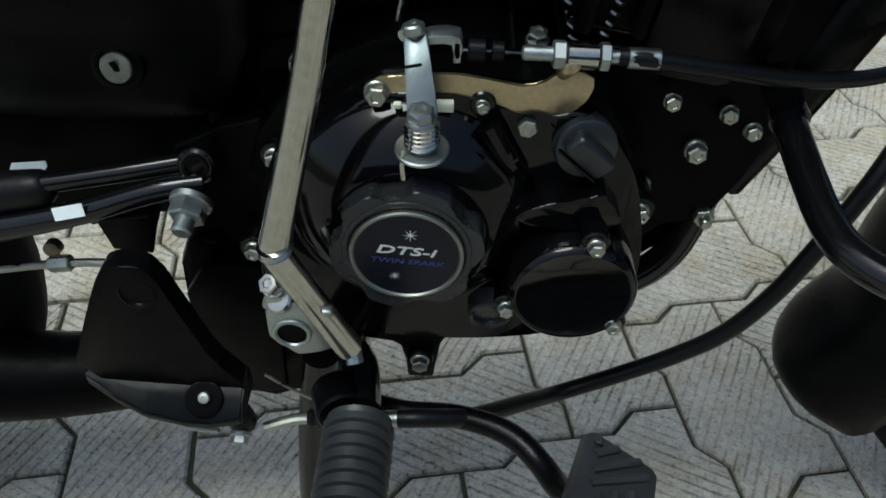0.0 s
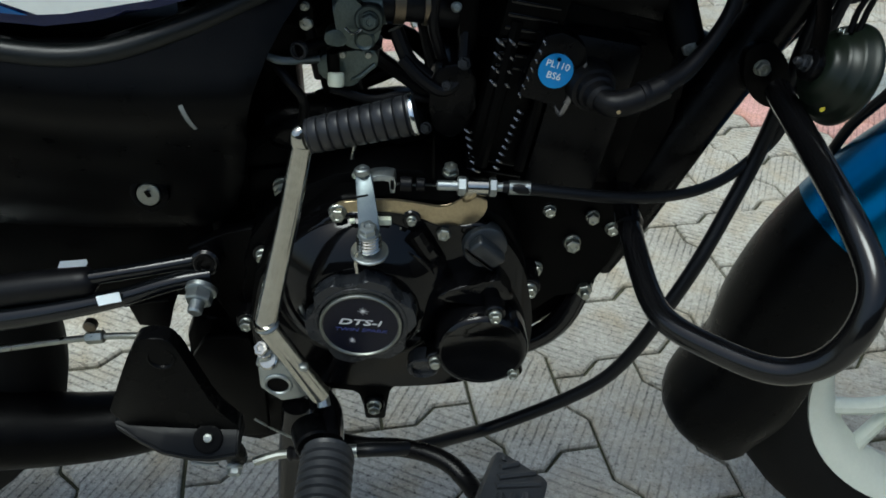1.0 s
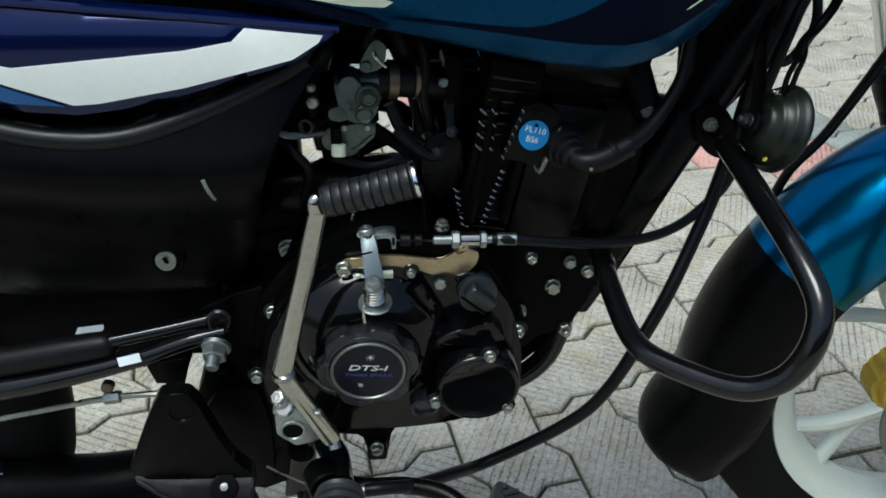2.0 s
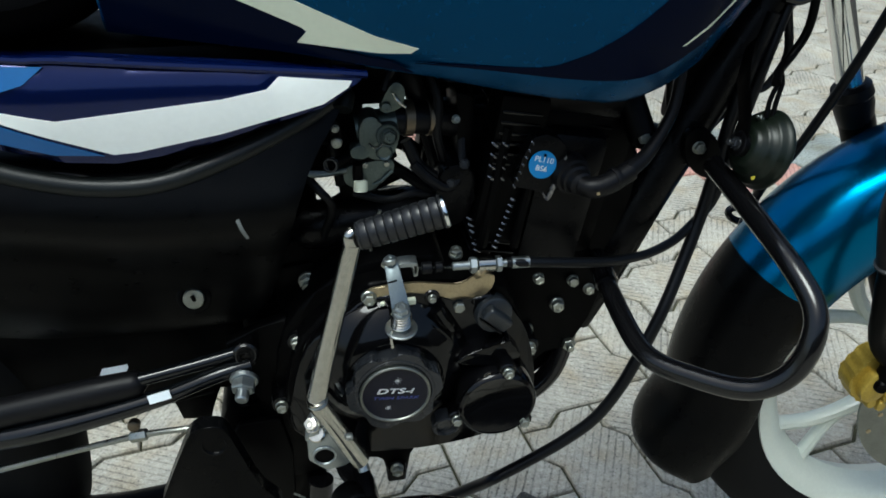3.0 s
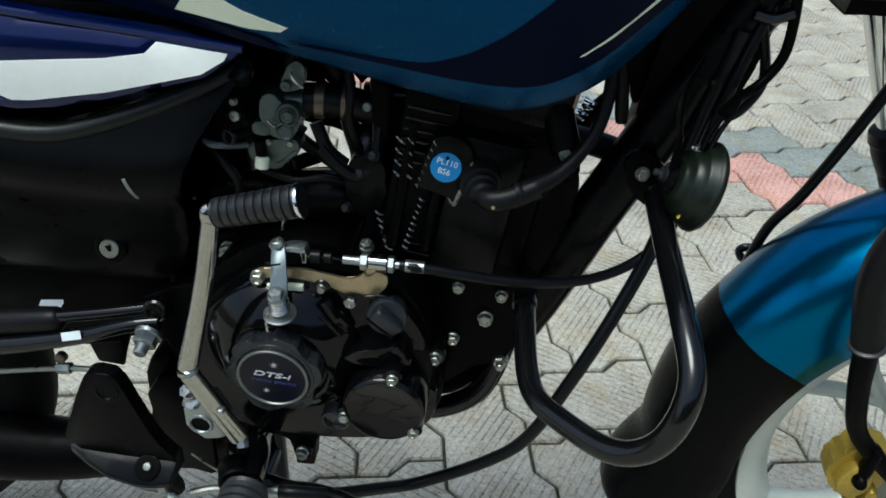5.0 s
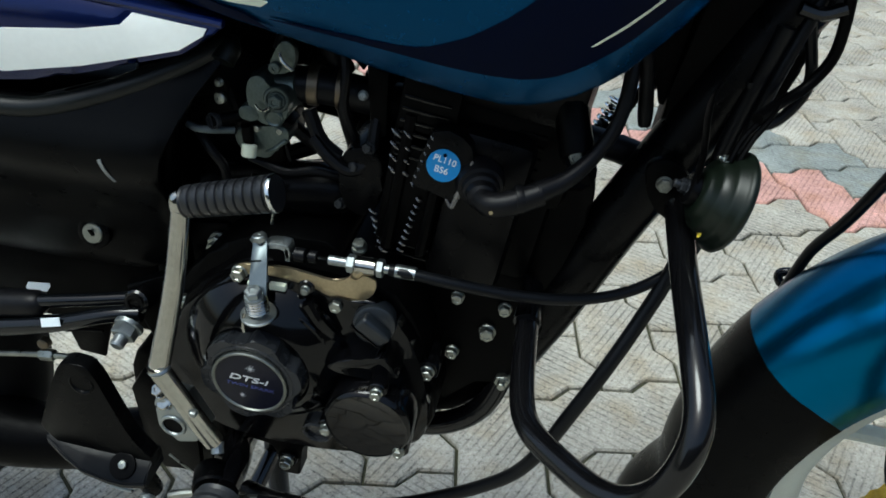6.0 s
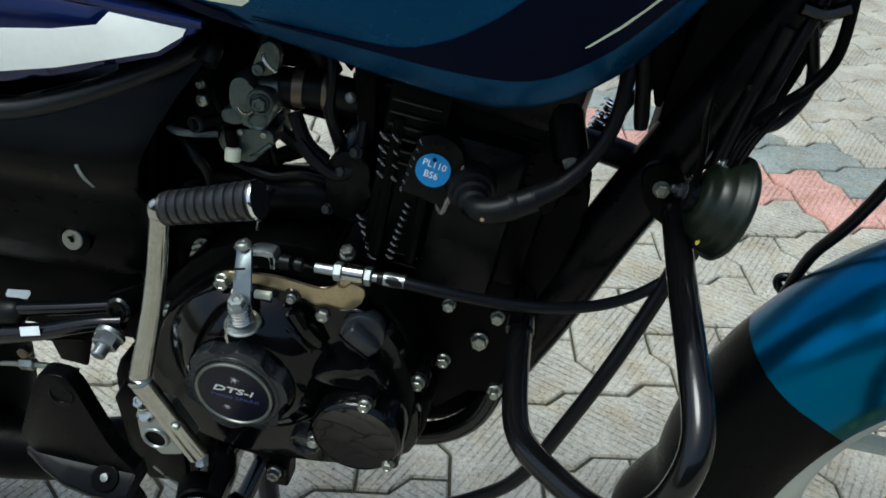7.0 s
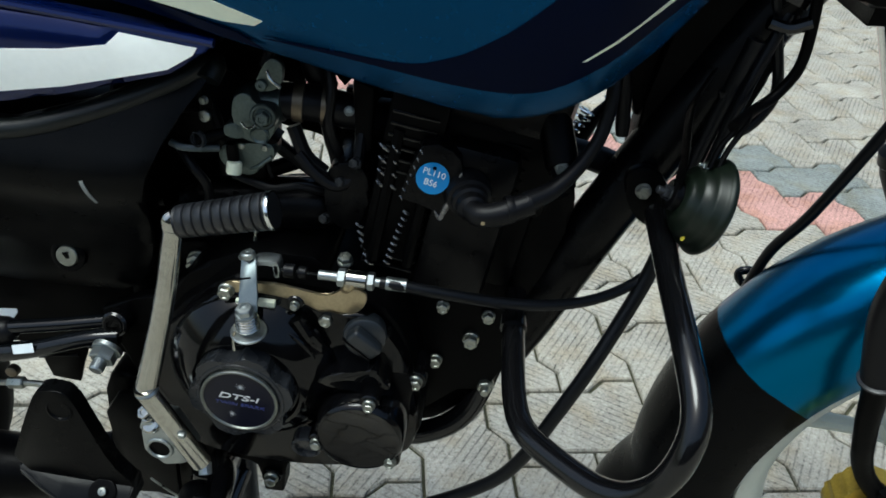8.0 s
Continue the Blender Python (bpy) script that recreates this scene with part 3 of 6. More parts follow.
# lobed cap with the badge
lobes = []
for k in range(72):
    a = 2 * math.pi * k / 72
    r = 0.0426 + (0.0016 if ((k + 3) % 12) in (2, 3, 4, 5, 6, 7, 8) else -0.0040)
    lobes.append((CC[0] - 0.001 + r * math.cos(a), CC[1] - 0.001 + r * math.sin(a)))
cap = part("clutch_cap", prism(lobes, 0.3745, 0.392, 0.0018), CAP_GREY, cover, "charcoal lobed cap", 35)
part("cap_ring", lathe([(0.0372, 0.0), (0.0368, 0.0010), (0.0352, 0.0014), (0.0338, 0.0010), (0.0325, 0.0)], (CC[0] - 0.001, 0.3746, CC[1] - 0.001), (0, -1, 0), 48, None, False), CAP_GREY, cap)
badge = part("badge", lathe([(0.0315, -0.001), (0.0315, 0.0014), (0.031, 0.002), (0.0, 0.002)], (CC[0] - 0.001, 0.3740, CC[1] - 0.001), (0, -1, 0), 48), BADGE, cap, "dark round badge with silver letters")
ring = bmesh.new()
lathe([(0.0326, 0.0), (0.0326, 0.0024), (0.0318, 0.0032), (0.0306, 0.0032), (0.0298, 0.002)], (CC[0] - 0.001, 0.3738, CC[1] - 0.001), (0, -1, 0), 56, ring, False)
part("badge_rim", ring, DISC, cap, "silver rim")
BM = Matrix.Translation((CC[0] - 0.0005, 0.3717, CC[1] + 0.0035)) @ pose(0, 0, 0, 90, 0, 0) @ pose(0, 0, 0, 0, 0, -5)
lettering("DTS-i", 0.0082, BM @ Matrix.Translation((-0.0012, -0.0006, 0)), SILVER, cap, "lettering", 0.22, 0.0002, 1.75, 0.014)
lettering("TWIN SPARK", 0.0048, BM @ Matrix.Translation((0.0005, -0.0086, 0)), VIOLET, cap, "lettering", 0.15, 0.0002, 1.5)
for dx, dz, s in ((0.0015, 0.0150, 1.35), (-0.008, -0.0160, 1.1)):
    star = bmesh.new()
    c0 = star.verts.new((CC[0] + dx, 0.3715, CC[1] + dz))
    pts = [star.verts.new((CC[0] + dx + s * (0.0036 if k % 2 == 0 else 0.0006) * math.cos(k * math.pi / 8), 0.3716, CC[1] + dz + s * (0.0036 if k % 2 == 0 else 0.0006) * math.sin(k * math.pi / 8))) for k in range(16)]
    for k in range(16):
        star.faces.new((c0, pts[k], pts[(k + 1) % 16]))
    part("star_print", star, SILVER, cap)

# oil filter cover and bosses
OF = (0.1015, 0.4985)
filt = part("oil_filter_cover", lathe([(0.039, -0.035), (0.0385, 0.002), (0.037, 0.005), (0.035, 0.0065), (0.0335, 0.0055), (0.0, 0.0055)], (OF[0], 0.383, OF[1]), (0, -1, 0), 48), CASE_BLACK, cover, "round black oil filter cover with three bolts", 40)
for bx, by, bz in ((0.110, 0.374, 0.538), (0.063, 0.380, 0.480), (0.129, 0.374, 0.474)):
    part("bolt_boss", lathe([(0.0088, -0.04), (0.0085, 0.0), (0.0075, 0.001), (0.0, 0.001)], (bx, by + 0.007, bz), (0, -1, 0), 16), CASE_BLACK, filt)
    bolt(filt, (bx, by + 0.0045, bz), 0.0047, kind="flange")
part("drain_ring", lathe([(0.0135, -0.01), (0.0135, 0.003), (0.012, 0.0042), (0.0105, 0.003), (0.010, 0.0)], (0.053, 0.390, 0.470), (0, -1, -0.15), 28), CAP_GREY, filt, "round cast ring")
part("case_fin", prism(resampled([(0.063, 0.545), (0.08, 0.556), (0.10, 0.560), (0.112, 0.565), (0.118, 0.555), (0.125, 0.545), (0.11, 0.538), (0.08, 0.54)], 3), 0.392, 0.425, 0.003), CASE_BLACK, cover)
for bx, by, bz, r in ((0.143, 0.422, 0.527, 0.0058), (-0.083, 0.440, 0.548, 0.0058), (-0.104, 0.430, 0.479, 0.0056), (0.007, 0.418, 0.384, 0.0062)):
    part("bolt_boss", lathe([(0.0105, -0.03), (0.0100, 0.002), (0.009, 0.0035), (0.0, 0.0035)], (bx, by + 0.0065, bz), (0, -1, 0.1), 18), CASE_BLACK, cover)
    bolt(cover, (bx, by + 0.0025, bz), r)
part("bolt_boss", lathe([(0.0078, -0.03), (0.0074, 0.002), (0.0064, 0.0032), (0.0, 0.0032)], (0.043, 0.4145, 0.608), (0, -1, 0.1), 18), CASE_BLACK, cover)
bolt(cover, (0.043, 0.4105, 0.608), 0.0035)
part("cast_web", tube([(0.046, 0.405, 0.60), (0.056, 0.404, 0.582), (0.068, 0.408, 0.565)], [0.007, 0.006, 0.004], 10, 4), CASE_BLACK, cover)
oilcap = part("oil_filler_cap", lathe([(0.0175, -0.012), (0.0180, 0.0), (0.0172, 0.0026), (0.0155, 0.0036), (0.0, 0.0040)], (0.101, 0.4085, 0.585), (0.12, -1, 0.15), 32), SATIN, cover, "black plastic oil filler cap with a grip bar")
GRIP = Matrix.Translation((0.102, 0.4005, 0.5860)) @ pose(0, 0, 0, 8, 44, 6)
grip_bar = prism([(-0.0150, -0.0075), (0.0150, -0.0075), (0.0150, 0.0075), (-0.0150, 0.0075)], -0.0065, 0.0055, 0.0036, seg=3)
part("grip_bar", moved(grip_bar, GRIP), SATIN, oilcap)
part("grip_groove", moved(box((-0.0155, -0.0050, -0.0098), (0.0155, -0.0010, -0.0082), 0.0006), GRIP), CASE_BLACK, oilcap)

# underside of the engine
part("sump", prism([(-0.05, 0.43), (0.11, 0.43), (0.10, 0.405), (0.03, 0.395), (-0.03, 0.40)], 0.45, 0.60, 0.008), ROUGH_BLACK, bike, "black sump")
part("engine_lug", prism([(-0.040, 0.435), (0.031, 0.435), (0.031, 0.408), (0.019, 0.400), (0.017, 0.358), (-0.003, 0.358), (-0.004, 0.396), (-0.012, 0.402), (-0.035, 0.40)], 0.426, 0.45, 0.003), ROUGH_BLACK, bike)

# cylinder and head, leaning forward
TILT_AX = Vector((0.17, 0.0, 0.985))
ACROSS = Vector((0.985, 0.0, -0.17))


def leaning(h, u0, u1, y0, y1, t, bevel=0.0015):
    """A flat plate across the leaning cylinder at height h along its axis."""
    o = Vector((0.137, 0, 0.62)) + TILT_AX * h
    bm = box((u0, y0, -t / 2), (u1, y1, t / 2), bevel)
    m = Matrix(((ACROSS.x, 0, TILT_AX.x, o.x), (0, 1, 0, 0), (ACROSS.z, 0, TILT_AX.z, o.z), (0, 0, 0, 1)))
    return moved(bm, m)


barrel = part("cylinder", leaning(0.035, -0.038, 0.043, 0.475, 0.60, 0.10, 0.01), ROUGH_BLACK, bike, "black finned cylinder")
for k in range(9):
    part("fin", leaning(-0.005 + 0.0098 * k, -0.050, 0.052, 0.462, 0.607, 0.0032, 0.0012), CASE_BLACK, barrel)
headblock = part("cylinder_head", leaning(0.116, -0.036, 0.046, 0.470, 0.605, 0.055, 0.008), ROUGH_BLACK, bike, "black finned cylinder head")
for k in range(6):
    part("fin", leaning(0.090 + 0.0098 * k, -0.049, -0.012, 0.456, 0.60, 0.0034, 0.0012), CASE_BLACK, headblock)
    part("fin", leaning(0.090 + 0.0098 * k, 0.034, 0.062, 0.47, 0.60, 0.0034, 0.0012), ROUGH_BLACK, headblock)
part("rocker_cover", leaning(0.170, -0.050, 0.086, 0.462, 0.60, 0.066, 0.016), CASTING, headblock)
part("head_front", leaning(0.110, 0.030, 0.090, 0.472, 0.60, 0.09, 0.012), ROUGH_BLACK, headblock)
part("cylinder_front", leaning(0.040, 0.030, 0.082, 0.474, 0.60, 0.10, 0.012), ROUGH_BLACK, barrel)
part("head_pad", prism(resampled([(0.1370, 0.7450), (0.1225, 0.7030), (0.1265, 0.6985), (0.1480, 0.6915), (0.1530, 0.6845), (0.1570, 0.6880), (0.1690, 0.7260), (0.1600, 0.7430)], 2), 0.4430, 0.475, 0.0022), CASTING, headblock, "flat cast pad below the sticker")
# light caught on the pad's edge, laid on as a pale strip
part("pad_edge", tube([(0.1685, 0.4420, 0.7265), (0.1640, 0.4420, 0.7120), (0.1580, 0.4420, 0.6950), (0.1535, 0.4420, 0.6845), (0.1490, 0.4425, 0.6910)], [0.0010, 0.0021, 0.0025, 0.0021, 0.0010], 8, 4), FIN_EDGE, headblock, "pale strip drawn along the pad's lit edge")
for k in range(7):
    f = k / 6
    part("fin_end", tube([(0.1362 - 0.0145 * f, 0.4440, 0.7415 - 0.041 * f), (0.1372 - 0.0145 * f, 0.4428, 0.7400 - 0.041 * f), (0.1376 - 0.0145 * f, 0.4440, 0.7380 - 0.041 * f)], 0.0010, 6, 2), FIN_EDGE, headblock)
part("exhaust_port", prism(resampled([(0.205, 0.735), (0.235, 0.728), (0.262, 0.69), (0.258, 0.655), (0.245, 0.61), (0.235, 0.565), (0.19, 0.56)], 2), 0.492, 0.56, 0.006), ROUGH_BLACK, headblock)
part("cam_chain_cover", leaning(0.055, -0.006, 0.058, 0.452, 0.50, 0.145, 0.012), CASTING, barrel, "smooth black cam chain cover")
part("fin_web", leaning(0.062, -0.052, -0.006, 0.4575, 0.50, 0.110, 0.004), ROUGH_BLACK, barrel)
part("fin_web", leaning(0.124, -0.052, -0.006, 0.4575, 0.50, 0.060, 0.004), ROUGH_BLACK, headblock)
part("stud_column", tube([(0.098, 0.458, 0.63), (0.108, 0.458, 0.69), (0.118, 0.46, 0.75)], 0.0055, 8, 3), ROUGH_BLACK, barrel)
part("stud_column", tube([(0.128, 0.452, 0.63), (0.133, 0.452, 0.66), (0.140, 0.452, 0.70)], 0.0045, 8, 3), ROUGH_BLACK, barrel)
bolt(barrel, (0.074, 0.462, 0.621), 0.006, (0, -0.3, 1), "flange")
for bx, by, bz in ((0.054, 0.478, 0.652), (0.082, 0.469, 0.712), (0.070, 0.469, 0.694)):
    bolt(barrel, (bx, by, bz), 0.0044, (-0.4, -1, 0.3), "flange", CAP_GREY)
# bright fin ends: five slanted ones on the head, two rows of small ones on the barrel
for k in range(4):
    z = 0.7365 - 0.0108 * k
    x = 0.1070 - 0.0009 * k
    part("fin_end", tube([(x - 0.0035, 0.4565, z + 0.0010), (x, 0.4550, z - 0.0018), (x + 0.0032, 0.4565, z - 0.0054)], [0.0010, 0.0017, 0.0009], 8, 3), FIN_EDGE, headblock)
    part("fin_end", tube([(x + 0.0060, 0.4560, z + 0.0008), (x + 0.0092, 0.4545, z - 0.0022), (x + 0.0118, 0.4560, z - 0.0054)], [0.0009, 0.0015, 0.0009], 8, 3), FIN_EDGE, headblock)
for k in range(9):
    f = k / 8
    part("fin_end", tube([(0.1235 - 0.0150 * f, 0.4560, 0.6800 - 0.050 * f), (0.1258 - 0.0150 * f, 0.4545, 0.6788 - 0.050 * f), (0.1275 - 0.0150 * f, 0.4560, 0.6775 - 0.050 * f)], 0.0013, 6, 2), FIN_EDGE, barrel)
for k in range(6):
    f = k / 5
    part("fin_end", tube([(0.0835 + 0.0080 * f, 0.4610, 0.6610 - 0.036 * f), (0.0868 + 0.0080 * f, 0.4590, 0.6592 - 0.036 * f), (0.0895 + 0.0080 * f, 0.4610, 0.6575 - 0.036 * f)], 0.0012, 6, 2), FIN_EDGE, barrel)
# round sticker on the head
stick = part("sticker", lathe([(0.0128, -0.0006), (0.0128, 0.0004), (0.0, 0.0004)], (0.1465, 0.4405, 0.720), (0.05, -1, 0.12), 36), STICKER, headblock, "round blue sticker with white letters")
SM = Matrix.Translation((0.1465, 0.4398, 0.7200)) @ pose(0, 0, 0, 83, 0, 0) @ pose(0, 0, 0, 0, 0, -14)
lettering("PL110", 0.0072, SM @ Matrix.Translation((0.0, 0.0046, 0.0002)), WHITE_FILM, stick, "lettering", 0, 0.0001)
lettering("BS6", 0.0072, SM @ Matrix.Translation((-0.0005, -0.0036, 0.0002)), WHITE_FILM, stick, "lettering", 0, 0.0001)
part("dot", lathe([(0.0016, 0), (0.0016, 0.0003), (0, 0.0003)], (0.1478, 0.4391, 0.7295), (0.05, -1, 0.12), 10), NAVY, stick)
boot = part("plug_boot", lathe([(0.0190, -0.03), (0.0190, 0.0), (0.0178, 0.003), (0.017, 0.008), (0.0145, 0.009), (0.0138, 0.014), (0.0118, 0.0155), (0.011, 0.022), (0.008, 0.025), (0.0, 0.0255)], (0.174, 0.446, 0.7070), (0.22, -1, -0.05), 32), RUBBER, headblock, "stepped black rubber spark plug cap")
part("boot_elbow", tube([(0.178, 0.424, 0.7065), (0.186, 0.417, 0.7060), (0.200, 0.417, 0.7090), (0.222, 0.423, 0.7175)], [0.0085, 0.0095, 0.0095, 0.0092], 14, 5), RUBBER, boot)
part("boot_rib", lathe([(0.0100, -0.003), (0.0108, 0.0), (0.0100, 0.003)], (0.2065, 0.419, 0.7120), (1, 0.3, 0.1), 18), RUBBER, boot)
part("spark_lead", tube([(0.219, 0.422, 0.718), (0.238, 0.432, 0.726), (0.256, 0.444, 0.743), (0.268, 0.452, 0.766), (0.272, 0.462, 0.80), (0.268, 0.48, 0.84)], [0.0083, 0.0068, 0.0056, 0.0053, 0.0053, 0.005], 12, 6), RUBBER, boot, "thick black spark lead")
part("paint_dot", lathe([(0.0016, 0), (0.0016, 0.0005), (0, 0.0006)], (0.1880, 0.4072, 0.7050), (0, -1, 0), 10), BRASSY, boot)

# ---- intake and carburettor ----
carb = part("carburettor", tube([(-0.014, 0.482, 0.747), (0.004, 0.482, 0.749), (0.022, 0.482, 0.751)], [0.013, 0.0145, 0.0135], 20, 3), CARB, bike, "grey die-cast carburettor")
part("carb_body", prism(resampled([(-0.0125, 0.752), (-0.0095, 0.763), (-0.003, 0.7665), (0.003, 0.7645), (0.0065, 0.7580), (0.014, 0.7575), (0.0205, 0.7555), (0.0225, 0.748), (0.0195, 0.740), (0.0185, 0.734), (0.011, 0.7275), (0.001, 0.7265), (-0.006, 0.7300), (-0.0115, 0.741)], 3), 0.459, 0.484, 0.003, seg=3), CARB, carb, "pale grey cast body")
part("mounting_ear", prism(resampled([(-0.020, 0.738), (-0.010, 0.741), (-0.004, 0.733), (-0.008, 0.7285), (-0.019, 0.7295)], 3), 0.4585, 0.472, 0.0015), CARB, carb)
part("drum_ring", lathe([(0.0105, -0.006), (0.0105, 0.0012), (0.0095, 0.0026), (0.0078, 0.0026), (0.0074, 0.0008), (0.0, 0.0008)], (0.0120, 0.4590, 0.7490), (0.05, -1, 0.1), 28), CARB, carb)
bolt(carb, (0.0125, 0.4575, 0.7490), 0.0058, (0.05, -1, 0.1), "flange", CARB)
part("lower_ring", lathe([(0.0078, -0.006), (0.0078, 0.0010), (0.0066, 0.0022), (0.0052, 0.0010), (0.0, 0.0008)], (0.0085, 0.4590, 0.7335), (0, -1, -0.1), 24), CARB, carb)
# white highlight on the cast body, modelled as a thin steel arc
part("highlight_arc", tube([(-0.005, 0.4565, 0.7435), (-0.001, 0.4545, 0.7405), (0.003, 0.4540, 0.7410), (0.0065, 0.4550, 0.7435)], 0.0011, 8, 4), STEEL, carb)
part("cable_lever", prism(resampled([(0.008, 0.769), (0.0065, 0.774), (0.0115, 0.785), (0.017, 0.793), (0.023, 0.794), (0.028, 0.788), (0.0255, 0.774), (0.018, 0.769)], 3), 0.4625, 0.4700, 0.0014), CARB, carb, "grey throttle lever plate")
part("lever_rod", tube([(0.0175, 0.4575, 0.787), (0.0205, 0.455, 0.7815), (0.0275, 0.456, 0.775)], 0.0014, 8, 3), STEEL, carb)
bolt(carb, (0.0115, 0.4615, 0.7735), 0.0046, (0, -1, 0.1), "pan", CARB)
part("float_bowl", prism(resampled([(-0.028, 0.711), (-0.023, 0.7195), (-0.005, 0.7225), (0.015, 0.7235), (0.0165, 0.711), (0.006, 0.7035), (0.001, 0.6965), (-0.009, 0.694), (-0.025, 0.7015)], 3), 0.4635, 0.486, 0.003), CARB, carb, "grey float bowl")
part("bowl_seam", prism(resampled([(-0.018, 0.729), (0.0165, 0.7285), (0.0165, 0.7225), (-0.020, 0.7215)], 2), 0.4650, 0.486, 0.001), ROUGH_BLACK, carb)
part("bowl_post", lathe([(0.0046, -0.008), (0.0048, 0.0), (0.0042, 0.0075), (0.0, 0.0080)], (-0.0155, 0.4600, 0.7165), (0, -0.1, 1), 16), ROUGH_BLACK, carb)
part("drain_plug", lathe([(0.0048, -0.0055), (0.0062, -0.0045), (0.0062, 0.0035), (0.0054, 0.0050), (0.0, 0.0052)], (-0.0138, 0.4560, 0.7035), (-0.05, -0.35, -1), 20), CREAM_FILM, carb, "white plastic drain plug")
part("bowl_lip", tube([(-0.003, 0.4640, 0.7000), (0.004, 0.4625, 0.7035), (0.010, 0.4625, 0.7085), (0.0155, 0.4630, 0.7130)], 0.0016, 8, 4), CARB, carb)
for bx, bz in ((-0.0085, 0.7205), (0.0105, 0.7205)):
    bolt(carb, (bx, 0.4625, bz), 0.0026, (0, -1, 0), "pan")
part("choke_stub", tube([(-0.040, 0.450, 0.7285), (-0.030, 0.458, 0.729), (-0.016, 0.468, 0.730)], 0.0046, 12, 3), ROUGH_BLACK, carb)
part("choke_ring", lathe([(0.0062, -0.003), (0.0068, 0.0), (0.0062, 0.0018), (0.0048, 0.0018), (0.0044, 0.0), (0.0, 0.0)], (-0.0385, 0.4505, 0.7285), (-0.3, -1, 0.1), 20), CAP_GREY, carb)
bolt(carb, (-0.0320, 0.4550, 0.7470), 0.0048, (-0.2, -1, 0.1), "pan")
part("link_plate", prism(resampled([(-0.036, 0.763), (-0.029, 0.763), (-0.027, 0.748), (-0.030, 0.740), (-0.036, 0.741)], 2), 0.4575, 0.460, 0.0008), ROUGH_BLACK, carb)
bolt(carb, (-0.0325, 0.4565, 0.7590), 0.0030, (-0.2, -1, 0.1))
part("fuel_elbow", tube([(-0.061, 0.450, 0.7245), (-0.054, 0.450, 0.7215), (-0.042, 0.452, 0.7200), (-0.026, 0.460, 0.7180)], [0.0030, 0.0034, 0.0030, 0.0030], 10, 4), BLUE_ZINC, carb)
mani = part("intake_manifold", tube([(0.018, 0.487, 0.752), (0.045, 0.492, 0.750), (0.075, 0.50, 0.742), (0.105, 0.52, 0.730)], [0.0145, 0.015, 0.0145, 0.017], 18, 4), RUBBER, bike, "black rubber intake tube with bronze clamp bands")
for bx, by, bz in ((0.0325, 0.489, 0.7515), (0.0545, 0.493, 0.7490)):
    part("clamp_band", lathe([(0.0145, -0.0042), (0.0165, -0.0040), (0.0165, 0.0040), (0.0145, 0.0042)], (bx, by, bz), (1, 0.12, -0.08), 28), CLAMP, mani, "bronze clamp band")
bolt(mani, (0.075, 0.478, 0.752), 0.0036, (0.1, -1, 0.3))
part("inlet_flange", prism([(0.076, 0.775), (0.094, 0.77), (0.092, 0.715), (0.078, 0.712)], 0.485, 0.54, 0.003), ROUGH_BLACK, mani)
part("air_duct", tube([(-0.03, 0.49, 0.75), (-0.07, 0.52, 0.745), (-0.13, 0.54, 0.72)], [0.02, 0.024, 0.026], 16, 4), RUBBER, bike, "black rubber air duct")
for pts, r in (([(0.035, 0.47, 0.715), (0.05, 0.466, 0.700), (0.066, 0.468, 0.690), (0.080, 0.475, 0.700), (0.083, 0.49, 0.73)], 0.005),
               ([(0.03, 0.478, 0.735), (0.04, 0.474, 0.712), (0.055, 0.474, 0.698)], 0.006),
               ([(0.008, 0.495, 0.712), (0.018, 0.497, 0.702), (0.032, 0.50, 0.690), (0.050, 0.50, 0.677), (0.066, 0.50, 0.668)], 0.0062),
               ([(0.050, 0.50, 0.738), (0.055, 0.50, 0.715), (0.060, 0.50, 0.695), (0.058, 0.50, 0.675), (0.045, 0.50, 0.662)], 0.0058),
               ([(-0.004, 0.505, 0.70), (-0.002, 0.505, 0.685), (0.004, 0.505, 0.668), (0.02, 0.505, 0.66)], 0.0042),
               ([(-0.02, 0.47, 0.69), (0.01, 0.468, 0.682), (0.035, 0.47, 0.685), (0.06, 0.48, 0.675)], 0.0035),
               ([(-0.065, 0.47, 0.715), (-0.05, 0.46, 0.70), (-0.04, 0.462, 0.68), (-0.05, 0.48, 0.64)], 0.004),
               ([(0.05, 0.50, 0.80), (0.06, 0.485, 0.77), (0.058, 0.48, 0.74), (0.065, 0.485, 0.71)], 0.0045),
               ([(-0.03, 0.50, 0.80), (-0.045, 0.49, 0.77), (-0.035, 0.485, 0.73), (-0.03, 0.49, 0.69)], 0.005)):
    part("rubber_hose", tube(pts, r, 10, 5), RUBBER, bike)
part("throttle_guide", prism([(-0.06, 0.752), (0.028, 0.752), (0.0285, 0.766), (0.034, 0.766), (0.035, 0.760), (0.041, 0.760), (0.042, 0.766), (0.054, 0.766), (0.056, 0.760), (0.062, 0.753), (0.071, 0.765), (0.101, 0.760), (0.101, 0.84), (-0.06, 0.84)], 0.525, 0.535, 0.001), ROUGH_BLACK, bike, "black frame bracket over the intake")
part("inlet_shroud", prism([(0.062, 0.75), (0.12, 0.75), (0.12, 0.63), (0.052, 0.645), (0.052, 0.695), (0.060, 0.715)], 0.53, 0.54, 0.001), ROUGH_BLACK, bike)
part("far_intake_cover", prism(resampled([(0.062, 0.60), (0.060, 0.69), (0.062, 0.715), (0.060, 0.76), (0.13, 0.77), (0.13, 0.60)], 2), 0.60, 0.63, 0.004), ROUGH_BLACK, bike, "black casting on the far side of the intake")
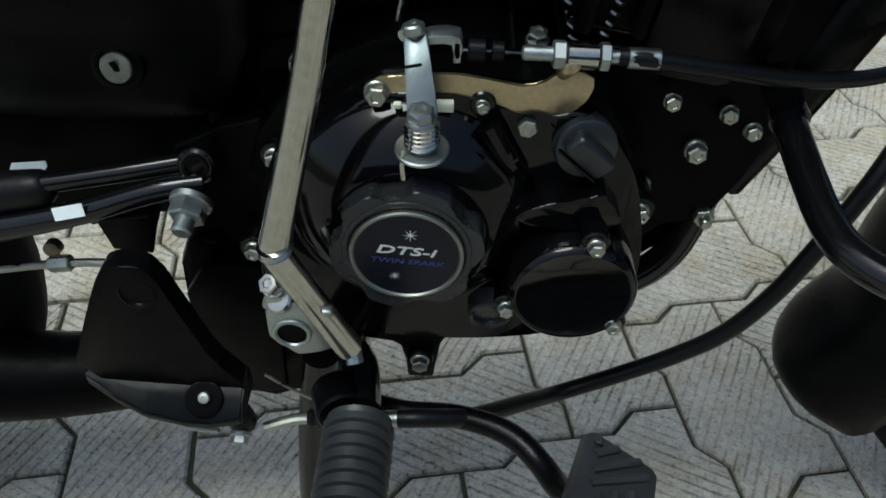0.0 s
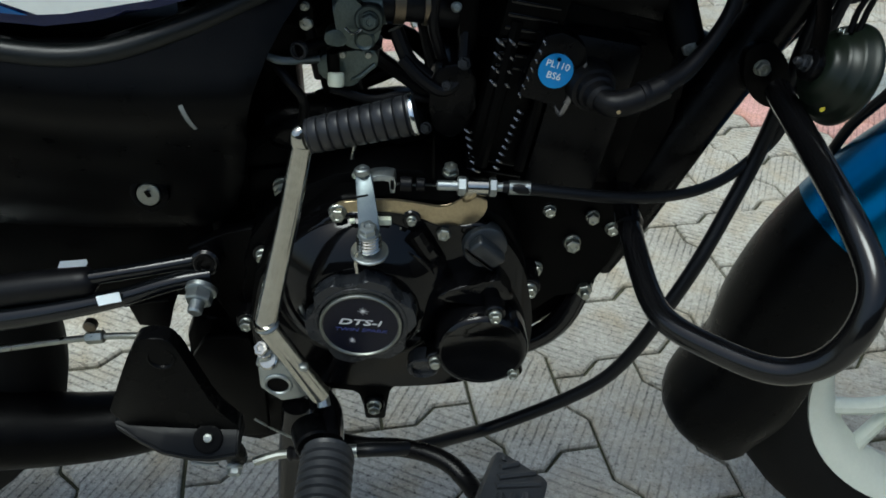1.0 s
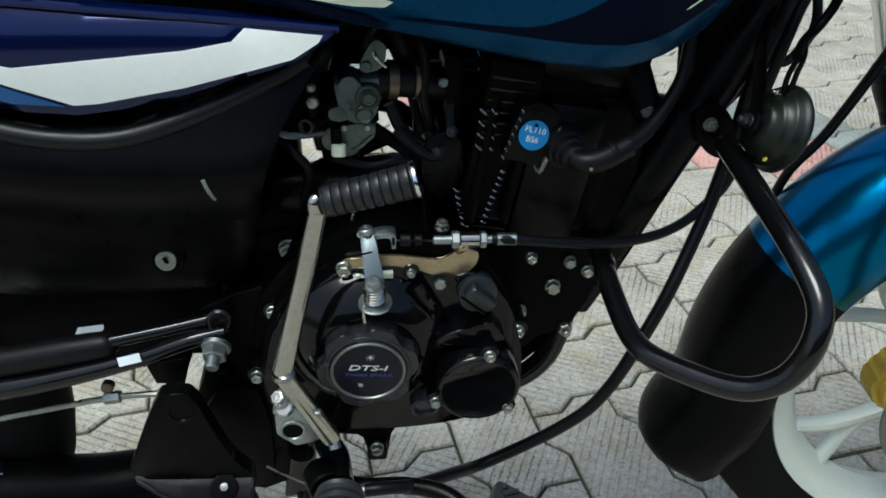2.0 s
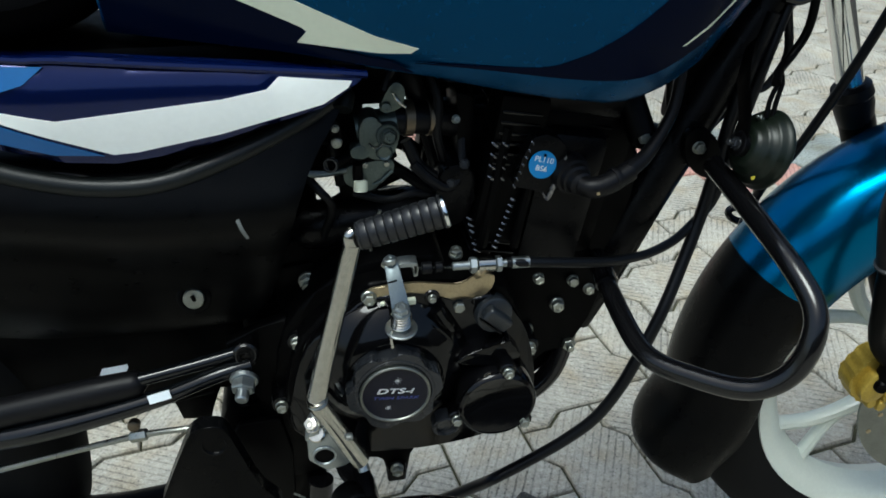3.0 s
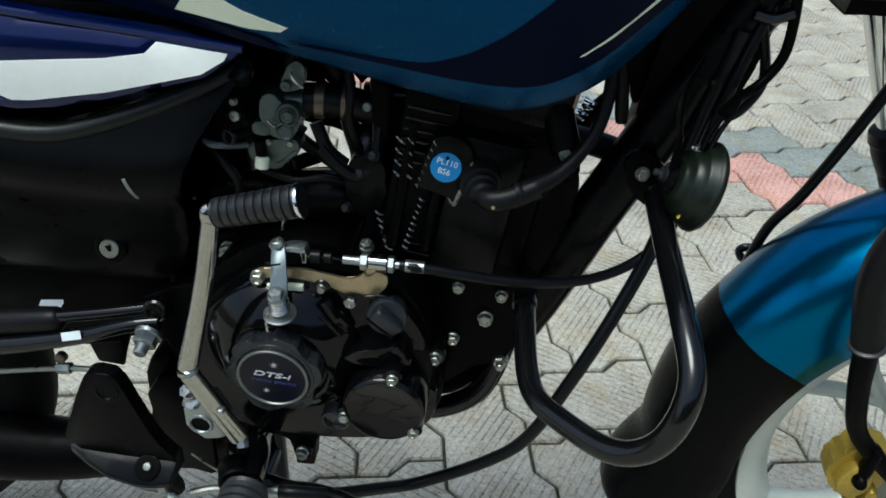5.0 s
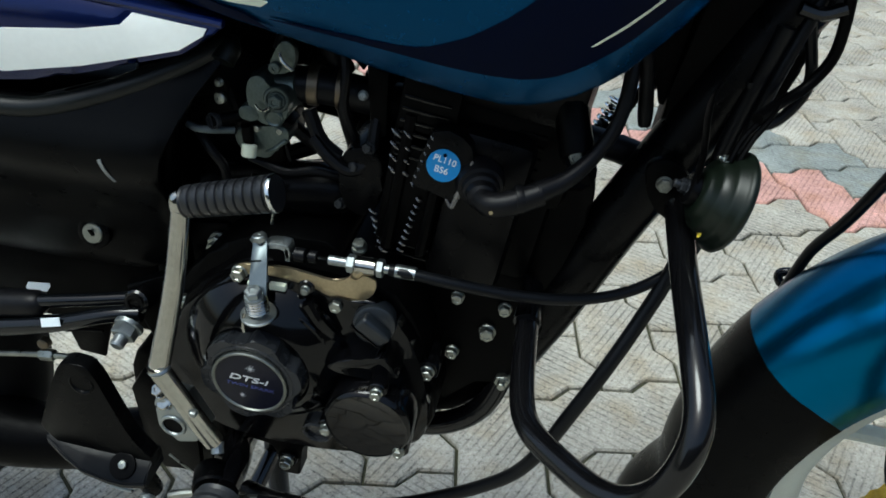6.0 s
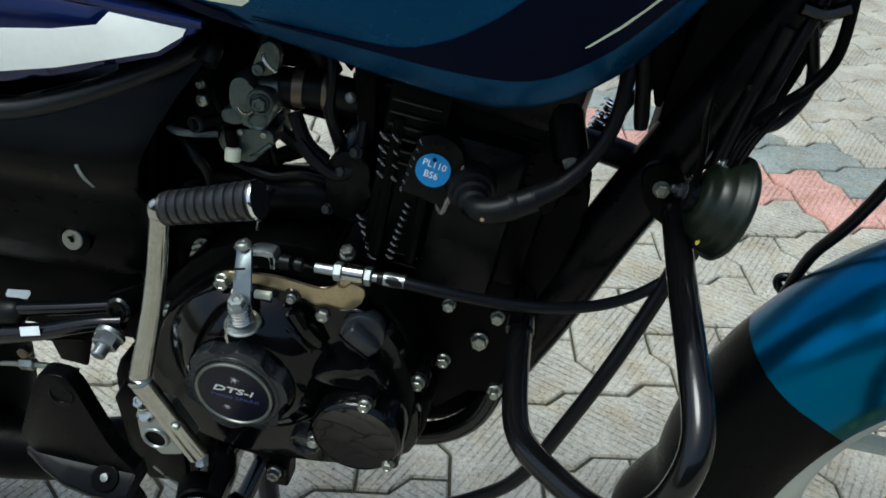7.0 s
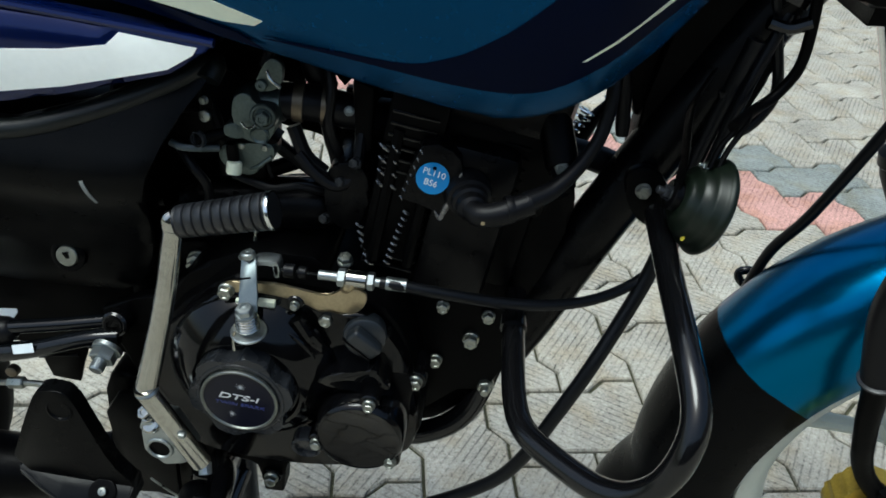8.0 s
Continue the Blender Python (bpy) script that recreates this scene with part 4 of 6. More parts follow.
# added black filler that hides the bright ground beside the float bowl
part("gap_block", prism(resampled([(-0.030, 0.700), (-0.012, 0.706), (-0.002, 0.690), (-0.004, 0.664), (-0.022, 0.662), (-0.031, 0.676)], 2), 0.498, 0.512, 0.003), ROUGH_BLACK, bike, "black filler block closing the gap under the carburettor")
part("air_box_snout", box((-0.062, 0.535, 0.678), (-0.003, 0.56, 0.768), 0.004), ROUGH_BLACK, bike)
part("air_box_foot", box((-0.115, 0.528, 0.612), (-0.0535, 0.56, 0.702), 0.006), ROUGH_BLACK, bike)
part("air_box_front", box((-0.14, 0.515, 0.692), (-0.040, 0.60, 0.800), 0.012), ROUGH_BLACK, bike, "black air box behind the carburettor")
part("tank_rail", box((-0.06, 0.470, 0.803), (0.20, 0.50, 0.826), 0.004), ROUGH_BLACK, bike, "black frame rail under the tank")
part("throttle_cable", tube([(0.012, 0.470, 0.785), (0.018, 0.474, 0.80), (0.035, 0.478, 0.815)], 0.0045, 10, 3), CABLE, bike)
part("breather_pipe", tube([(0.030, 0.515, 0.800), (0.038, 0.510, 0.785), (0.043, 0.508, 0.77), (0.05, 0.51, 0.755)], 0.011, 12, 4), RUBBER, bike)
part("breather_pipe", tube([(0.085, 0.52, 0.81), (0.078, 0.515, 0.792), (0.075, 0.51, 0.775)], 0.013, 12, 4), RUBBER, bike)
# starter motor, breather and other dark castings behind the carburettor
part("starter_motor", tube([(-0.075, 0.50, 0.640), (-0.055, 0.50, 0.643), (0.035, 0.50, 0.652), (0.055, 0.50, 0.654)], [0.018, 0.024, 0.024, 0.018], 18, 2), CASTING, bike, "black starter motor")
part("tensioner", prism(resampled([(0.058, 0.70), (0.075, 0.712), (0.092, 0.70), (0.09, 0.665), (0.075, 0.648), (0.058, 0.66)], 3), 0.468, 0.53, 0.004), CASTING, barrel, "black chain tensioner housing")
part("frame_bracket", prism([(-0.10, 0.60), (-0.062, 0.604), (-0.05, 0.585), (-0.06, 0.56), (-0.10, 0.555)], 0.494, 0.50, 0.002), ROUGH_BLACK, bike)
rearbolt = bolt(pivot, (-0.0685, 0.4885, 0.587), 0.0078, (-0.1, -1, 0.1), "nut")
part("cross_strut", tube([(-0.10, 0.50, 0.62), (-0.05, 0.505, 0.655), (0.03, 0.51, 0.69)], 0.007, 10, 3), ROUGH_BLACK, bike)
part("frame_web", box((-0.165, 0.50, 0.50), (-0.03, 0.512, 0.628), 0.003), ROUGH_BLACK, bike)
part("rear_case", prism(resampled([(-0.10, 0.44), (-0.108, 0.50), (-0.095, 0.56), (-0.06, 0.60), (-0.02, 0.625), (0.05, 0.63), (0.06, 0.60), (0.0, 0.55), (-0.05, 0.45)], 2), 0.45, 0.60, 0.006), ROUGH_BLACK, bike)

# ---- clutch lever, cable stay and clutch cable ----
stay = part("cable_stay", prism(resampled([(-0.020, 0.613), (-0.0135, 0.6215), (0.0, 0.6235), (0.03, 0.6245), (0.056, 0.620), (0.070, 0.6185), (0.0795, 0.625), (0.088, 0.629), (0.101, 0.6245), (0.099, 0.611), (0.088, 0.601), (0.0715, 0.5925), (0.0645, 0.596), (0.058, 0.605), (0.045, 0.610), (0.02, 0.6105), (-0.004, 0.610), (-0.014, 0.6055)], 2), 0.4135, 0.4165, 0.0009), BRASSY, bike, "yellowish plated cable stay plate")
bolt(stay, (-0.0140, 0.4140, 0.6130), 0.0062)
bolt(stay, (0.0680, 0.4140, 0.5900 + 0.0055), 0.0058)
part("stay_cradle", tube([(0.084, 0.4145, 0.6275), (0.087, 0.411, 0.632), (0.091, 0.4135, 0.6365)], 0.0045, 10, 3, flat=1.0), BRASSY, stay)
part("stay_spacer", box((0.0135, 0.406, 0.6060), (0.0275, 0.4115, 0.6115), 0.0008), CREAM_FILM, stay, "small cream plastic spacer")
part("spacer_end", box((-0.0045, 0.405, 0.608), (-0.0005, 0.409, 0.611), 0.0006), CREAM_FILM, stay)
part("frame_wire", tube([(-0.0125, 0.470, 0.600), (-0.0075, 0.470, 0.622), (-0.0025, 0.471, 0.645), (0.004, 0.474, 0.668)], 0.0018, 8, 3), DULL_ZINC, bike)
arm = part("clutch_arm", prism([(-0.0004, 0.0), (0.0158, 0.0), (0.0156, 0.008), (0.0144, 0.012), (0.0140, 0.030), (0.0136, 0.045), (0.0114, 0.0505), (0.003, 0.0505), (0.0006, 0.045), (0.0006, 0.028), (0.0004, 0.010)], 0.0, 0.0026, 0.0008), BLUE_ZINC, bike, "bluish zinc-plated clutch arm with a black mark")
arm.matrix_basis = Matrix.Translation((0.0040, 0.3860, 0.6140)) @ pose(0, 0, 0, -40, -7, 0) @ Matrix.Diagonal((1, 1, 0.90, 1))
part("arm_mark", moved(box((0.0032, -0.0004, 0.0285), (0.0120, 0.0002, 0.0302), 0.0002), pose(0, 0, 0, 0, -5, 0)), ROUGH_BLACK, arm)
part("arm_head", tube([(0.003, 0.0, 0.046), (0.0055, 0.003, 0.0505), (0.0075, 0.005, 0.052)], 0.0055, 12, 2), ZINC, arm)
post = part("clutch_post", lathe([(0.0145, 0.0), (0.0145, 0.0014), (0.0137, 0.0020), (0.0065, 0.0022), (0.0065, 0.020), (0.0, 0.020)], (0.0115, 0.3865, 0.5955), (0, -0.12, 1), 28), ZINC, bike, "zinc post and washer under the clutch arm")
coil = []
for k in range(5 * 14 + 1):
    a = 2 * math.pi * k / 14
    coil.append((0.0115 + 0.0082 * math.cos(a), 0.3865 - 0.12 * (0.004 + 0.017 * k / 70) + 0.0082 * math.sin(a), 0.5985 + 0.0150 * k / 70))
part("return_spring", tube(coil, 0.0014, 6, 1), STEEL, post, "coiled return spring")
part("spring_leg", tube([(0.0025, 0.3800, 0.5995), (0.0015, 0.377, 0.592), (0.0022, 0.376, 0.5835)], 0.0013, 6, 3), STEEL, post)
bolt(post, (0.0115, 0.3822, 0.6165), 0.0068, (0, -0.25, 1), "flange", ZINC)
bolt(arm, (0.0065, 0.000, 0.0500), 0.0060, (0, -0.6, 0.8), "pan", ZINC)
clev = part("clevis", prism(resampled([(0.009, 0.6435), (0.016, 0.6465), (0.030, 0.6460), (0.0305, 0.6345), (0.027, 0.6345), (0.0265, 0.6425), (0.016, 0.6430), (0.010, 0.6400)], 2), 0.413, 0.426, 0.0008), ZINC, bike, "folded zinc cable clevis")
part("clevis_end", box((0.0265, 0.413, 0.6315), (0.0305, 0.426, 0.6435), 0.0006), ZINC, clev)
part("clevis_strap", tube([(0.006, 0.4175, 0.6455), (0.013, 0.417, 0.646)], 0.0035, 8, 1, flat=0.4), ZINC, clev)
cable = part("clutch_cable", tube([(0.112, 0.4155, 0.6363), (0.13, 0.4145, 0.6358), (0.165, 0.419, 0.6290), (0.205, 0.429, 0.6190), (0.241, 0.440, 0.6125), (0.275, 0.456, 0.6080), (0.305, 0.473, 0.6095), (0.330, 0.487, 0.6200), (0.346, 0.488, 0.6430), (0.352, 0.486, 0.680), (0.360, 0.487, 0.73), (0.372, 0.49, 0.79), (0.39, 0.50, 0.85)], 0.0048, 12, 6), CABLE, bike, "black clutch cable with a zinc adjuster")
for a, b, r, seg, m in ((0.026, 0.062, 0.0013, 8, STEEL), (0.034, 0.0435, 0.0058, 16, RUBBER), (0.046, 0.053, 0.0052, 16, RUBBER), (0.062, 0.079, 0.0040, 14, ZINC), (0.0775, 0.0845, 0.0076, 6, ZINC), (0.0845, 0.1015, 0.0074, 18, STEEL), (0.1015, 0.1075, 0.0076, 6, ZINC), (0.107, 0.117, 0.0038, 14, ZINC), (0.116, 0.1335, 0.0056, 16, ZINC)):
    part("adjuster", lathe([(r * 0.8, 0.0), (r, min(0.0008, (b - a) / 4)), (r, b - a - min(0.0008, (b - a) / 4)), (r * 0.8, b - a)], (a, 0.4155, 0.6385 - 0.028 * (a - 0.03)), (1, 0, -0.028), seg), m, cable)

# ---- kick lever ----
kick = part("kick_lever", tube([(-0.0672, 0.358, 0.542), (-0.0675, 0.3585, 0.548), (-0.0655, 0.360, 0.556), (-0.0560, 0.3655, 0.592), (-0.0430, 0.3675, 0.640), (-0.0330, 0.3660, 0.680), (-0.0275, 0.3640, 0.702)], [0.0084, 0.0088, 0.0086, 0.0082, 0.0079, 0.0076, 0.007], 20, 5), STEEL, bike, "satin steel kick start lever with a rubber pedal", 30)
part("lever_foot", tube([(-0.0675, 0.356, 0.552), (-0.066, 0.357, 0.543), (-0.052, 0.359, 0.510), (-0.0405, 0.361, 0.482), (-0.0325, 0.3625, 0.4635)], [0.0086, 0.0088, 0.0085, 0.0086, 0.0086], 18, 3), STEEL, kick, "rounded lower arm")
part("weld_ridge", lathe([(0.0086, -0.002), (0.0096, 0.0), (0.0086, 0.002)], (-0.0665, 0.3565, 0.5475), (-0.2, 0, 1), 16), ZINC, kick)
clamp = part("clamp_block", prism([(-0.0795, 0.4990), (-0.0700, 0.5030), (-0.0560, 0.5055), (-0.0400, 0.4690), (-0.0480, 0.4640), (-0.0640, 0.4605), (-0.0800, 0.4765)], 0.3575, 0.3860, 0.0024), ZINC, kick, "bright clamp block with a bore")
part("clamp_bore", lathe([(0.0104, 0.0), (0.0104, 0.0006), (0.0092, 0.0010), (0.0086, -0.0006), (0.0, -0.0008)], (-0.0650, 0.3574, 0.4815), (0, -1, 0), 24), ROUGH_BLACK, clamp)
part("clamp_rim", tube([(-0.0650 + 0.0104 * math.cos(a), 0.3566, 0.4815 + 0.0104 * math.sin(a)) for a in np.linspace(0, 2 * math.pi, 21)], 0.0016, 8, 1), ZINC, clamp)
part("clamp_ear", moved(box((-0.0110, -0.0125, -0.0085), (0.0110, 0.0125, 0.0070), 0.0026), Matrix.Translation((-0.0680, 0.3705, 0.5040)) @ pose(0, 0, 0, 8, 24, 0)), ZINC, kick)
bolt(kick, (-0.0730, 0.3640, 0.5140), 0.0066, (-0.30, -0.55, 0.80), "flange", STEEL)
part("ear_screw", lathe([(0.0080, -0.003), (0.0084, 0.0), (0.0084, 0.0022), (0.0070, 0.0032), (0.0, 0.0032)], (-0.0700, 0.3610, 0.5060), (-0.30, -0.62, 0.72), 20), STEEL, kick)
part("foot_tip", lathe([(0.0055, -0.004), (0.0055, 0.006), (0.0, 0.007)], (-0.0310, 0.3640, 0.4560), (0.2, -0.6, -0.6), 10), ZINC, kick)
part("stop_lug", box((-0.0445, 0.3505, 0.5025), (-0.0385, 0.357, 0.5075), 0.0015), ZINC, kick)
A, B = Vector((-0.0240, 0.3640, 0.7070)), Vector((0.0445, 0.3640, 0.7240))
prof = [(0.0090, 0.0), (0.0115, 0.0015)]
for k in range(9):
    h = 0.003 + k * 0.0072
    r = 0.0118 + 0.0013 * k / 8
    prof += [(r - 0.0010, h), (r, h + 0.0009), (r + 0.0002, h + 0.0059), (r - 0.0010, h + 0.0068)]
prof += [(0.0136, 0.0685), (0.0136, 0.0710), (0.0125, 0.0725)]
grip = part("pedal_rubber", lathe(prof, A, B - A, 32), GRIP_RUBBER, kick, "black ribbed pedal rubber", 50)
part("pedal_end", lathe([(0.0136, -0.0012), (0.0140, 0.0), (0.0136, 0.0014), (0.0110, 0.0014), (0.0110, -0.001), (0.0, -0.001)], B + (B - A).normalized() * 0.0005, B - A, 32), CHROME, kick, "bright end ring")
part("pivot_knuckle", tube([(-0.0282, 0.364, 0.699), (-0.0292, 0.364, 0.704), (-0.0288, 0.364, 0.709), (-0.0255, 0.364, 0.7125)], [0.0068, 0.0066, 0.0060, 0.004], 12, 4), STEEL, kick)

# ---- crash guard ----
guard = part("crash_guard", tube([(0.3225, 0.4625, 0.6975), (0.3264, 0.3853, 0.6838), (0.3319, 0.3256, 0.6683), (0.3356, 0.2905, 0.6508), (0.3312, 0.2757, 0.6289), (0.321, 0.2725, 0.6022), (0.3051, 0.2771, 0.5832), (0.2851, 0.2891, 0.5728), (0.2578, 0.3169, 0.5663), (0.2366, 0.3427, 0.5638), (0.2276, 0.37, 0.5662), (0.2236, 0.4159, 0.5776), (0.2217, 0.4737, 0.5927)], 0.0098, 18, 7), GLOSS_BLACK, bike, "glossy black tubular crash guard")
tab = part("guard_bracket", prism(resampled([(0.296, 0.722), (0.311, 0.730), (0.326, 0.720), (0.338, 0.697), (0.333, 0.676), (0.316, 0.680), (0.301, 0.698)], 3), 0.474, 0.484, 0.002), ROUGH_BLACK, guard, "black clamp bracket")
bolt(tab, (0.311, 0.474, 0.710), 0.0056, (0, -1, 0.1), "flange")
part("guard_flat", tube([(0.2225, 0.440, 0.585), (0.2225, 0.478, 0.5960)], [0.0118, 0.009], 14, 2, flat=1.0), GLOSS_BLACK, guard)

# ---- long brake cable looping under the engine ----
part("brake_cable", tube([(-0.006, 0.376, 0.3735), (0.012, 0.376, 0.3750), (0.045, 0.386, 0.3650), (0.087, 0.420, 0.3390), (0.12, 0.446, 0.320), (0.165, 0.448, 0.343), (0.20, 0.444, 0.371), (0.229, 0.440, 0.402), (0.250, 0.438, 0.440), (0.267, 0.439, 0.482), (0.292, 0.450, 0.535), (0.317, 0.471, 0.585), (0.335, 0.486, 0.630), (0.345, 0.492, 0.685), (0.352, 0.494, 0.74), (0.372, 0.496, 0.83)], 0.0067, 12, 6), CABLE, bike, "black brake cable in a long loop")
part("cable_ferrule", lathe([(0.0048, 0.0), (0.0062, 0.001), (0.0062, 0.016), (0.005, 0.0175)], (-0.020, 0.376, 0.3722), (1, 0.0, 0.08), 14), ZINC, bike, "bright steel cable ferrule")
part("cable_neck", tube([(-0.036, 0.377, 0.3705), (-0.018, 0.376, 0.3722)], 0.0040, 10, 1), DULL_ZINC, bike)

# ---- foot pegs, brake pedal, stand ----
def merge_pad(outline):
    """A rubber slab with an outline in x, y and rounded edges."""
    return moved(prism(outline, -0.006, 0.006, 0.002), Matrix(((1, 0, 0, 0), (0, 0, 1, 0), (0, -1, 0, 0), (0, 0, 0, 1))))


peg_prof = [(0.016, 0.0), (0.0215, 0.002)]
for k in range(12):
    h = 0.006 + 0.0085 * k
    peg_prof += [(0.0205, h), (0.0232, h + 0.0012), (0.0234, h + 0.0062), (0.0205, h + 0.0074)]
peg_prof += [(0.022, 0.110), (0.018, 0.114)]
peg = part("foot_peg", lathe(peg_prof, (-0.0285, 0.352, 0.4050), (-0.02, -1, -0.10), 28), WORN_RUBBER, bike, "greyed black ribbed rubber foot peg", 50)
part("peg_core", tube([(-0.0285, 0.358, 0.405), (-0.034, 0.40, 0.40), (-0.045, 0.44, 0.385), (-0.05, 0.56, 0.37), (-0.05, 0.60, 0.37)], 0.0135, 14, 4), GLOSS_BLACK, peg)
part("peg_collar", lathe([(0.0165, 0.0), (0.0175, 0.002), (0.0175, 0.022), (0.016, 0.024)], (-0.0480, 0.378, 0.404), (0.35, -1, 0.05), 20), PLASTIC, peg)
pedal = part("brake_pedal", tube([(-0.03, 0.400, 0.358), (0.0, 0.390, 0.362), (0.03, 0.388, 0.363), (0.058, 0.378, 0.367), (0.078, 0.366, 0.367), (0.093, 0.350, 0.364), (0.103, 0.330, 0.368), (0.112, 0.308, 0.384)], 0.0088, 14, 6), CASTING, bike, "satin black brake pedal with a rubber pad")
PADM = Matrix(((0.88, -0.10, 0.40, 0.1120), (-0.06, -0.98, -0.15, 0.3240), (-0.46, 0.10, 0.88, 0.4300), (0, 0, 0, 1)))
pad = part("pedal_pad", moved(merge_pad([(0.0, -0.004), (0.005, -0.006), (0.046, 0.004), (0.050, 0.009), (0.040, 0.056), (-0.014, 0.060), (-0.016, 0.054)]), PADM), WORN_RUBBER, pedal, "ribbed black rubber pedal pad")
for k, (u0, v0, u1, v1) in enumerate(((0.006, 0.000, 0.006, 0.004), (0.020, 0.001, 0.003, 0.012), (0.036, 0.004, 0.001, 0.024), (0.041, 0.014, -0.001, 0.034))):
    part("pad_rib", moved(tube([(u0, v0, 0.0058), ((u0 + u1) / 2, (v0 + v1) / 2, 0.0062), (u1, v1, 0.0058)], 0.0032, 8, 2), PADM), WORN_RUBBER, pad)
for k in range(3):
    part("pad_rib", moved(tube([(0.004 + 0.012 * k, 0.040 - 0.005 * k, 0.0058), (0.003 + 0.012 * k, 0.048, 0.0062), (0.002 + 0.012 * k, 0.056, 0.0058)], 0.0036, 8, 2), PADM), WORN_RUBBER, pad)
stand = part("centre_stand", tube([(-0.075, 0.455, 0.345), (-0.085, 0.447, 0.27), (-0.092, 0.436, 0.18), (-0.098, 0.425, 0.07), (-0.10, 0.420, 0.012)], 0.0145, 14, 4), GLOSS_BLACK, bike, "black tubular centre stand")
part("stand_leg", tube([(-0.075, 0.585, 0.345), (-0.085, 0.593, 0.27), (-0.092, 0.604, 0.18), (-0.098, 0.615, 0.07), (-0.10, 0.620, 0.012)], 0.0145, 14, 4), GLOSS_BLACK, stand)
for yy in (0.420, 0.620):
    part("stand_foot", box((-0.135, yy - 0.018, 0.0), (-0.075, yy + 0.018, 0.014), 0.004), GLOSS_BLACK, stand)
part("stand_bar", tube([(-0.092, 0.436, 0.18), (-0.092, 0.604, 0.18)], 0.011, 12, 1), GLOSS_BLACK, stand)

# master cylinder guard plate on the right foot bracket
shield = part("foot_guard", prism(resampled([(-0.184, 0.503), (-0.176, 0.509), (-0.158, 0.509), (-0.150, 0.498), (-0.142, 0.470), (-0.1265, 0.420), (-0.112, 0.402), (-0.117, 0.375), (-0.148, 0.372), (-0.175, 0.380), (-0.205, 0.400), (-0.2205, 0.419), (-0.217, 0.432), (-0.198, 0.475)], 3), 0.380, 0.396, 0.006, seg=3), PLASTIC, bike, "black plastic foot guard with a flared lower lip", 40)
lip = bmesh.new()
rows = []
for x, hi, lo, out in ((-0.221, 0.407, 0.404, 0.15), (-0.20, 0.4045, 0.395, 0.6), (-0.178, 0.4030, 0.387, 0.95), (-0.152, 0.4020, 0.380, 1), (-0.135, 0.4005, 0.379, 1), (-0.112, 0.3995, 0.385, 1)):
    rows.append([lip.verts.new((x, 0.3835 + (y - 0.3835) * (out if y < 0.384 else 1), z)) for y, z in ((0.3835, hi), (0.372, hi - 0.42 * (hi - lo)), (0.362, lo + 0.001), (0.3635, lo - 0.007), (0.400, lo - 0.006), (0.400, hi))])
for a, b in zip(rows, rows[1:]):
    for k in range(6):
        lip.faces.new((a[k], a[(k + 1) % 6], b[(k + 1) % 6], b[k]))
lip.faces.new(rows[0])
lip.faces.new(rows[-1][::-1])
bmesh.ops.bevel(lip, geom=lip.edges[:], offset=0.0015, segments=2, affect="EDGES")
# the upturned lip gets the sky-tinted copy of the plastic
part("guard_lip", lip, GUARD, shield, "flared lower lip")
part("bolt_well", lathe([(0.0130, -0.006), (0.0130, 0.0014), (0.0110, 0.0020), (0.0, -0.001)], (-0.1385, 0.3728, 0.3935), (0, -0.7, 0.72), 26), ROUGH_BLACK, shield)
bolt(shield, (-0.1380, 0.3725, 0.3955), 0.0042, (0, -0.7, 0.72), "pan")
part("guard_dimple", lathe([(0.0125, -0.003), (0.0122, 0.0006), (0.0108, 0.0012), (0.0096, 0.0002), (0.0088, -0.0012), (0.0, -0.0014)], (-0.164, 0.3802, 0.488), (0, -1, 0.1), 24), PLASTIC, shield)
part("guard_bracket", prism([(-0.150, 0.446), (-0.108, 0.448), (-0.100, 0.400), (-0.104, 0.310), (-0.150, 0.305), (-0.162, 0.36), (-0.166, 0.42)], 0.446, 0.456, 0.003), ROUGH_BLACK, shield, "black bracket behind the guard")
part("lower_boss", tube([(-0.124, 0.376, 0.384), (-0.120, 0.379, 0.368), (-0.120, 0.383, 0.354)], [0.010, 0.010, 0.010], 12, 3), PLASTIC, shield)
bolt(shield, (-0.1200, 0.3720, 0.3535), 0.0064, (0, -0.8, -0.3), "flange", ZINC)
part("wire_clip", tube([(-0.159, 0.374, 0.3580), (-0.145, 0.372, 0.3585), (-0.134, 0.371, 0.3600)], 0.0016, 8, 2), ZINC, shield)
part("pedal_shaft", tube([(-0.106, 0.385, 0.345), (-0.085, 0.39, 0.349), (-0.073, 0.39, 0.351)], 0.0042, 10, 2), DULL_ZINC, bike, "dull steel shaft")
part("shaft_boot", lathe([(0.006, 0), (0.0075, 0.003), (0.006, 0.006), (0.0075, 0.009), (0.006, 0.012), (0.0075, 0.016), (0.006, 0.022)], (-0.074, 0.39, 0.351), (1, 0.02, 0.06), 14), RUBBER, bike, "small ribbed rubber boot")
part("return_wire", tube([(-0.100, 0.392, 0.398), (-0.082, 0.388, 0.388), (-0.064, 0.386, 0.377)], 0.0012, 6, 2), DULL_ZINC, bike)

# ---- tubes, rod and labels along the rear foot bracket ----
rail = part("rear_rail", tube([(-0.128, 0.436, 0.5315), (-0.15, 0.432, 0.5295), (-0.172, 0.430, 0.5235), (-0.207, 0.428, 0.5120), (-0.267, 0.428, 0.4965), (-0.33, 0.430, 0.483), (-0.40, 0.436, 0.471), (-0.52, 0.44, 0.457)], [0.0078, 0.0080, 0.0082, 0.0084, 0.0098, 0.0112, 0.0115, 0.0115], 16, 4), POLISHED_BLACK, bike, "glossy black foot bracket rail with a white label")
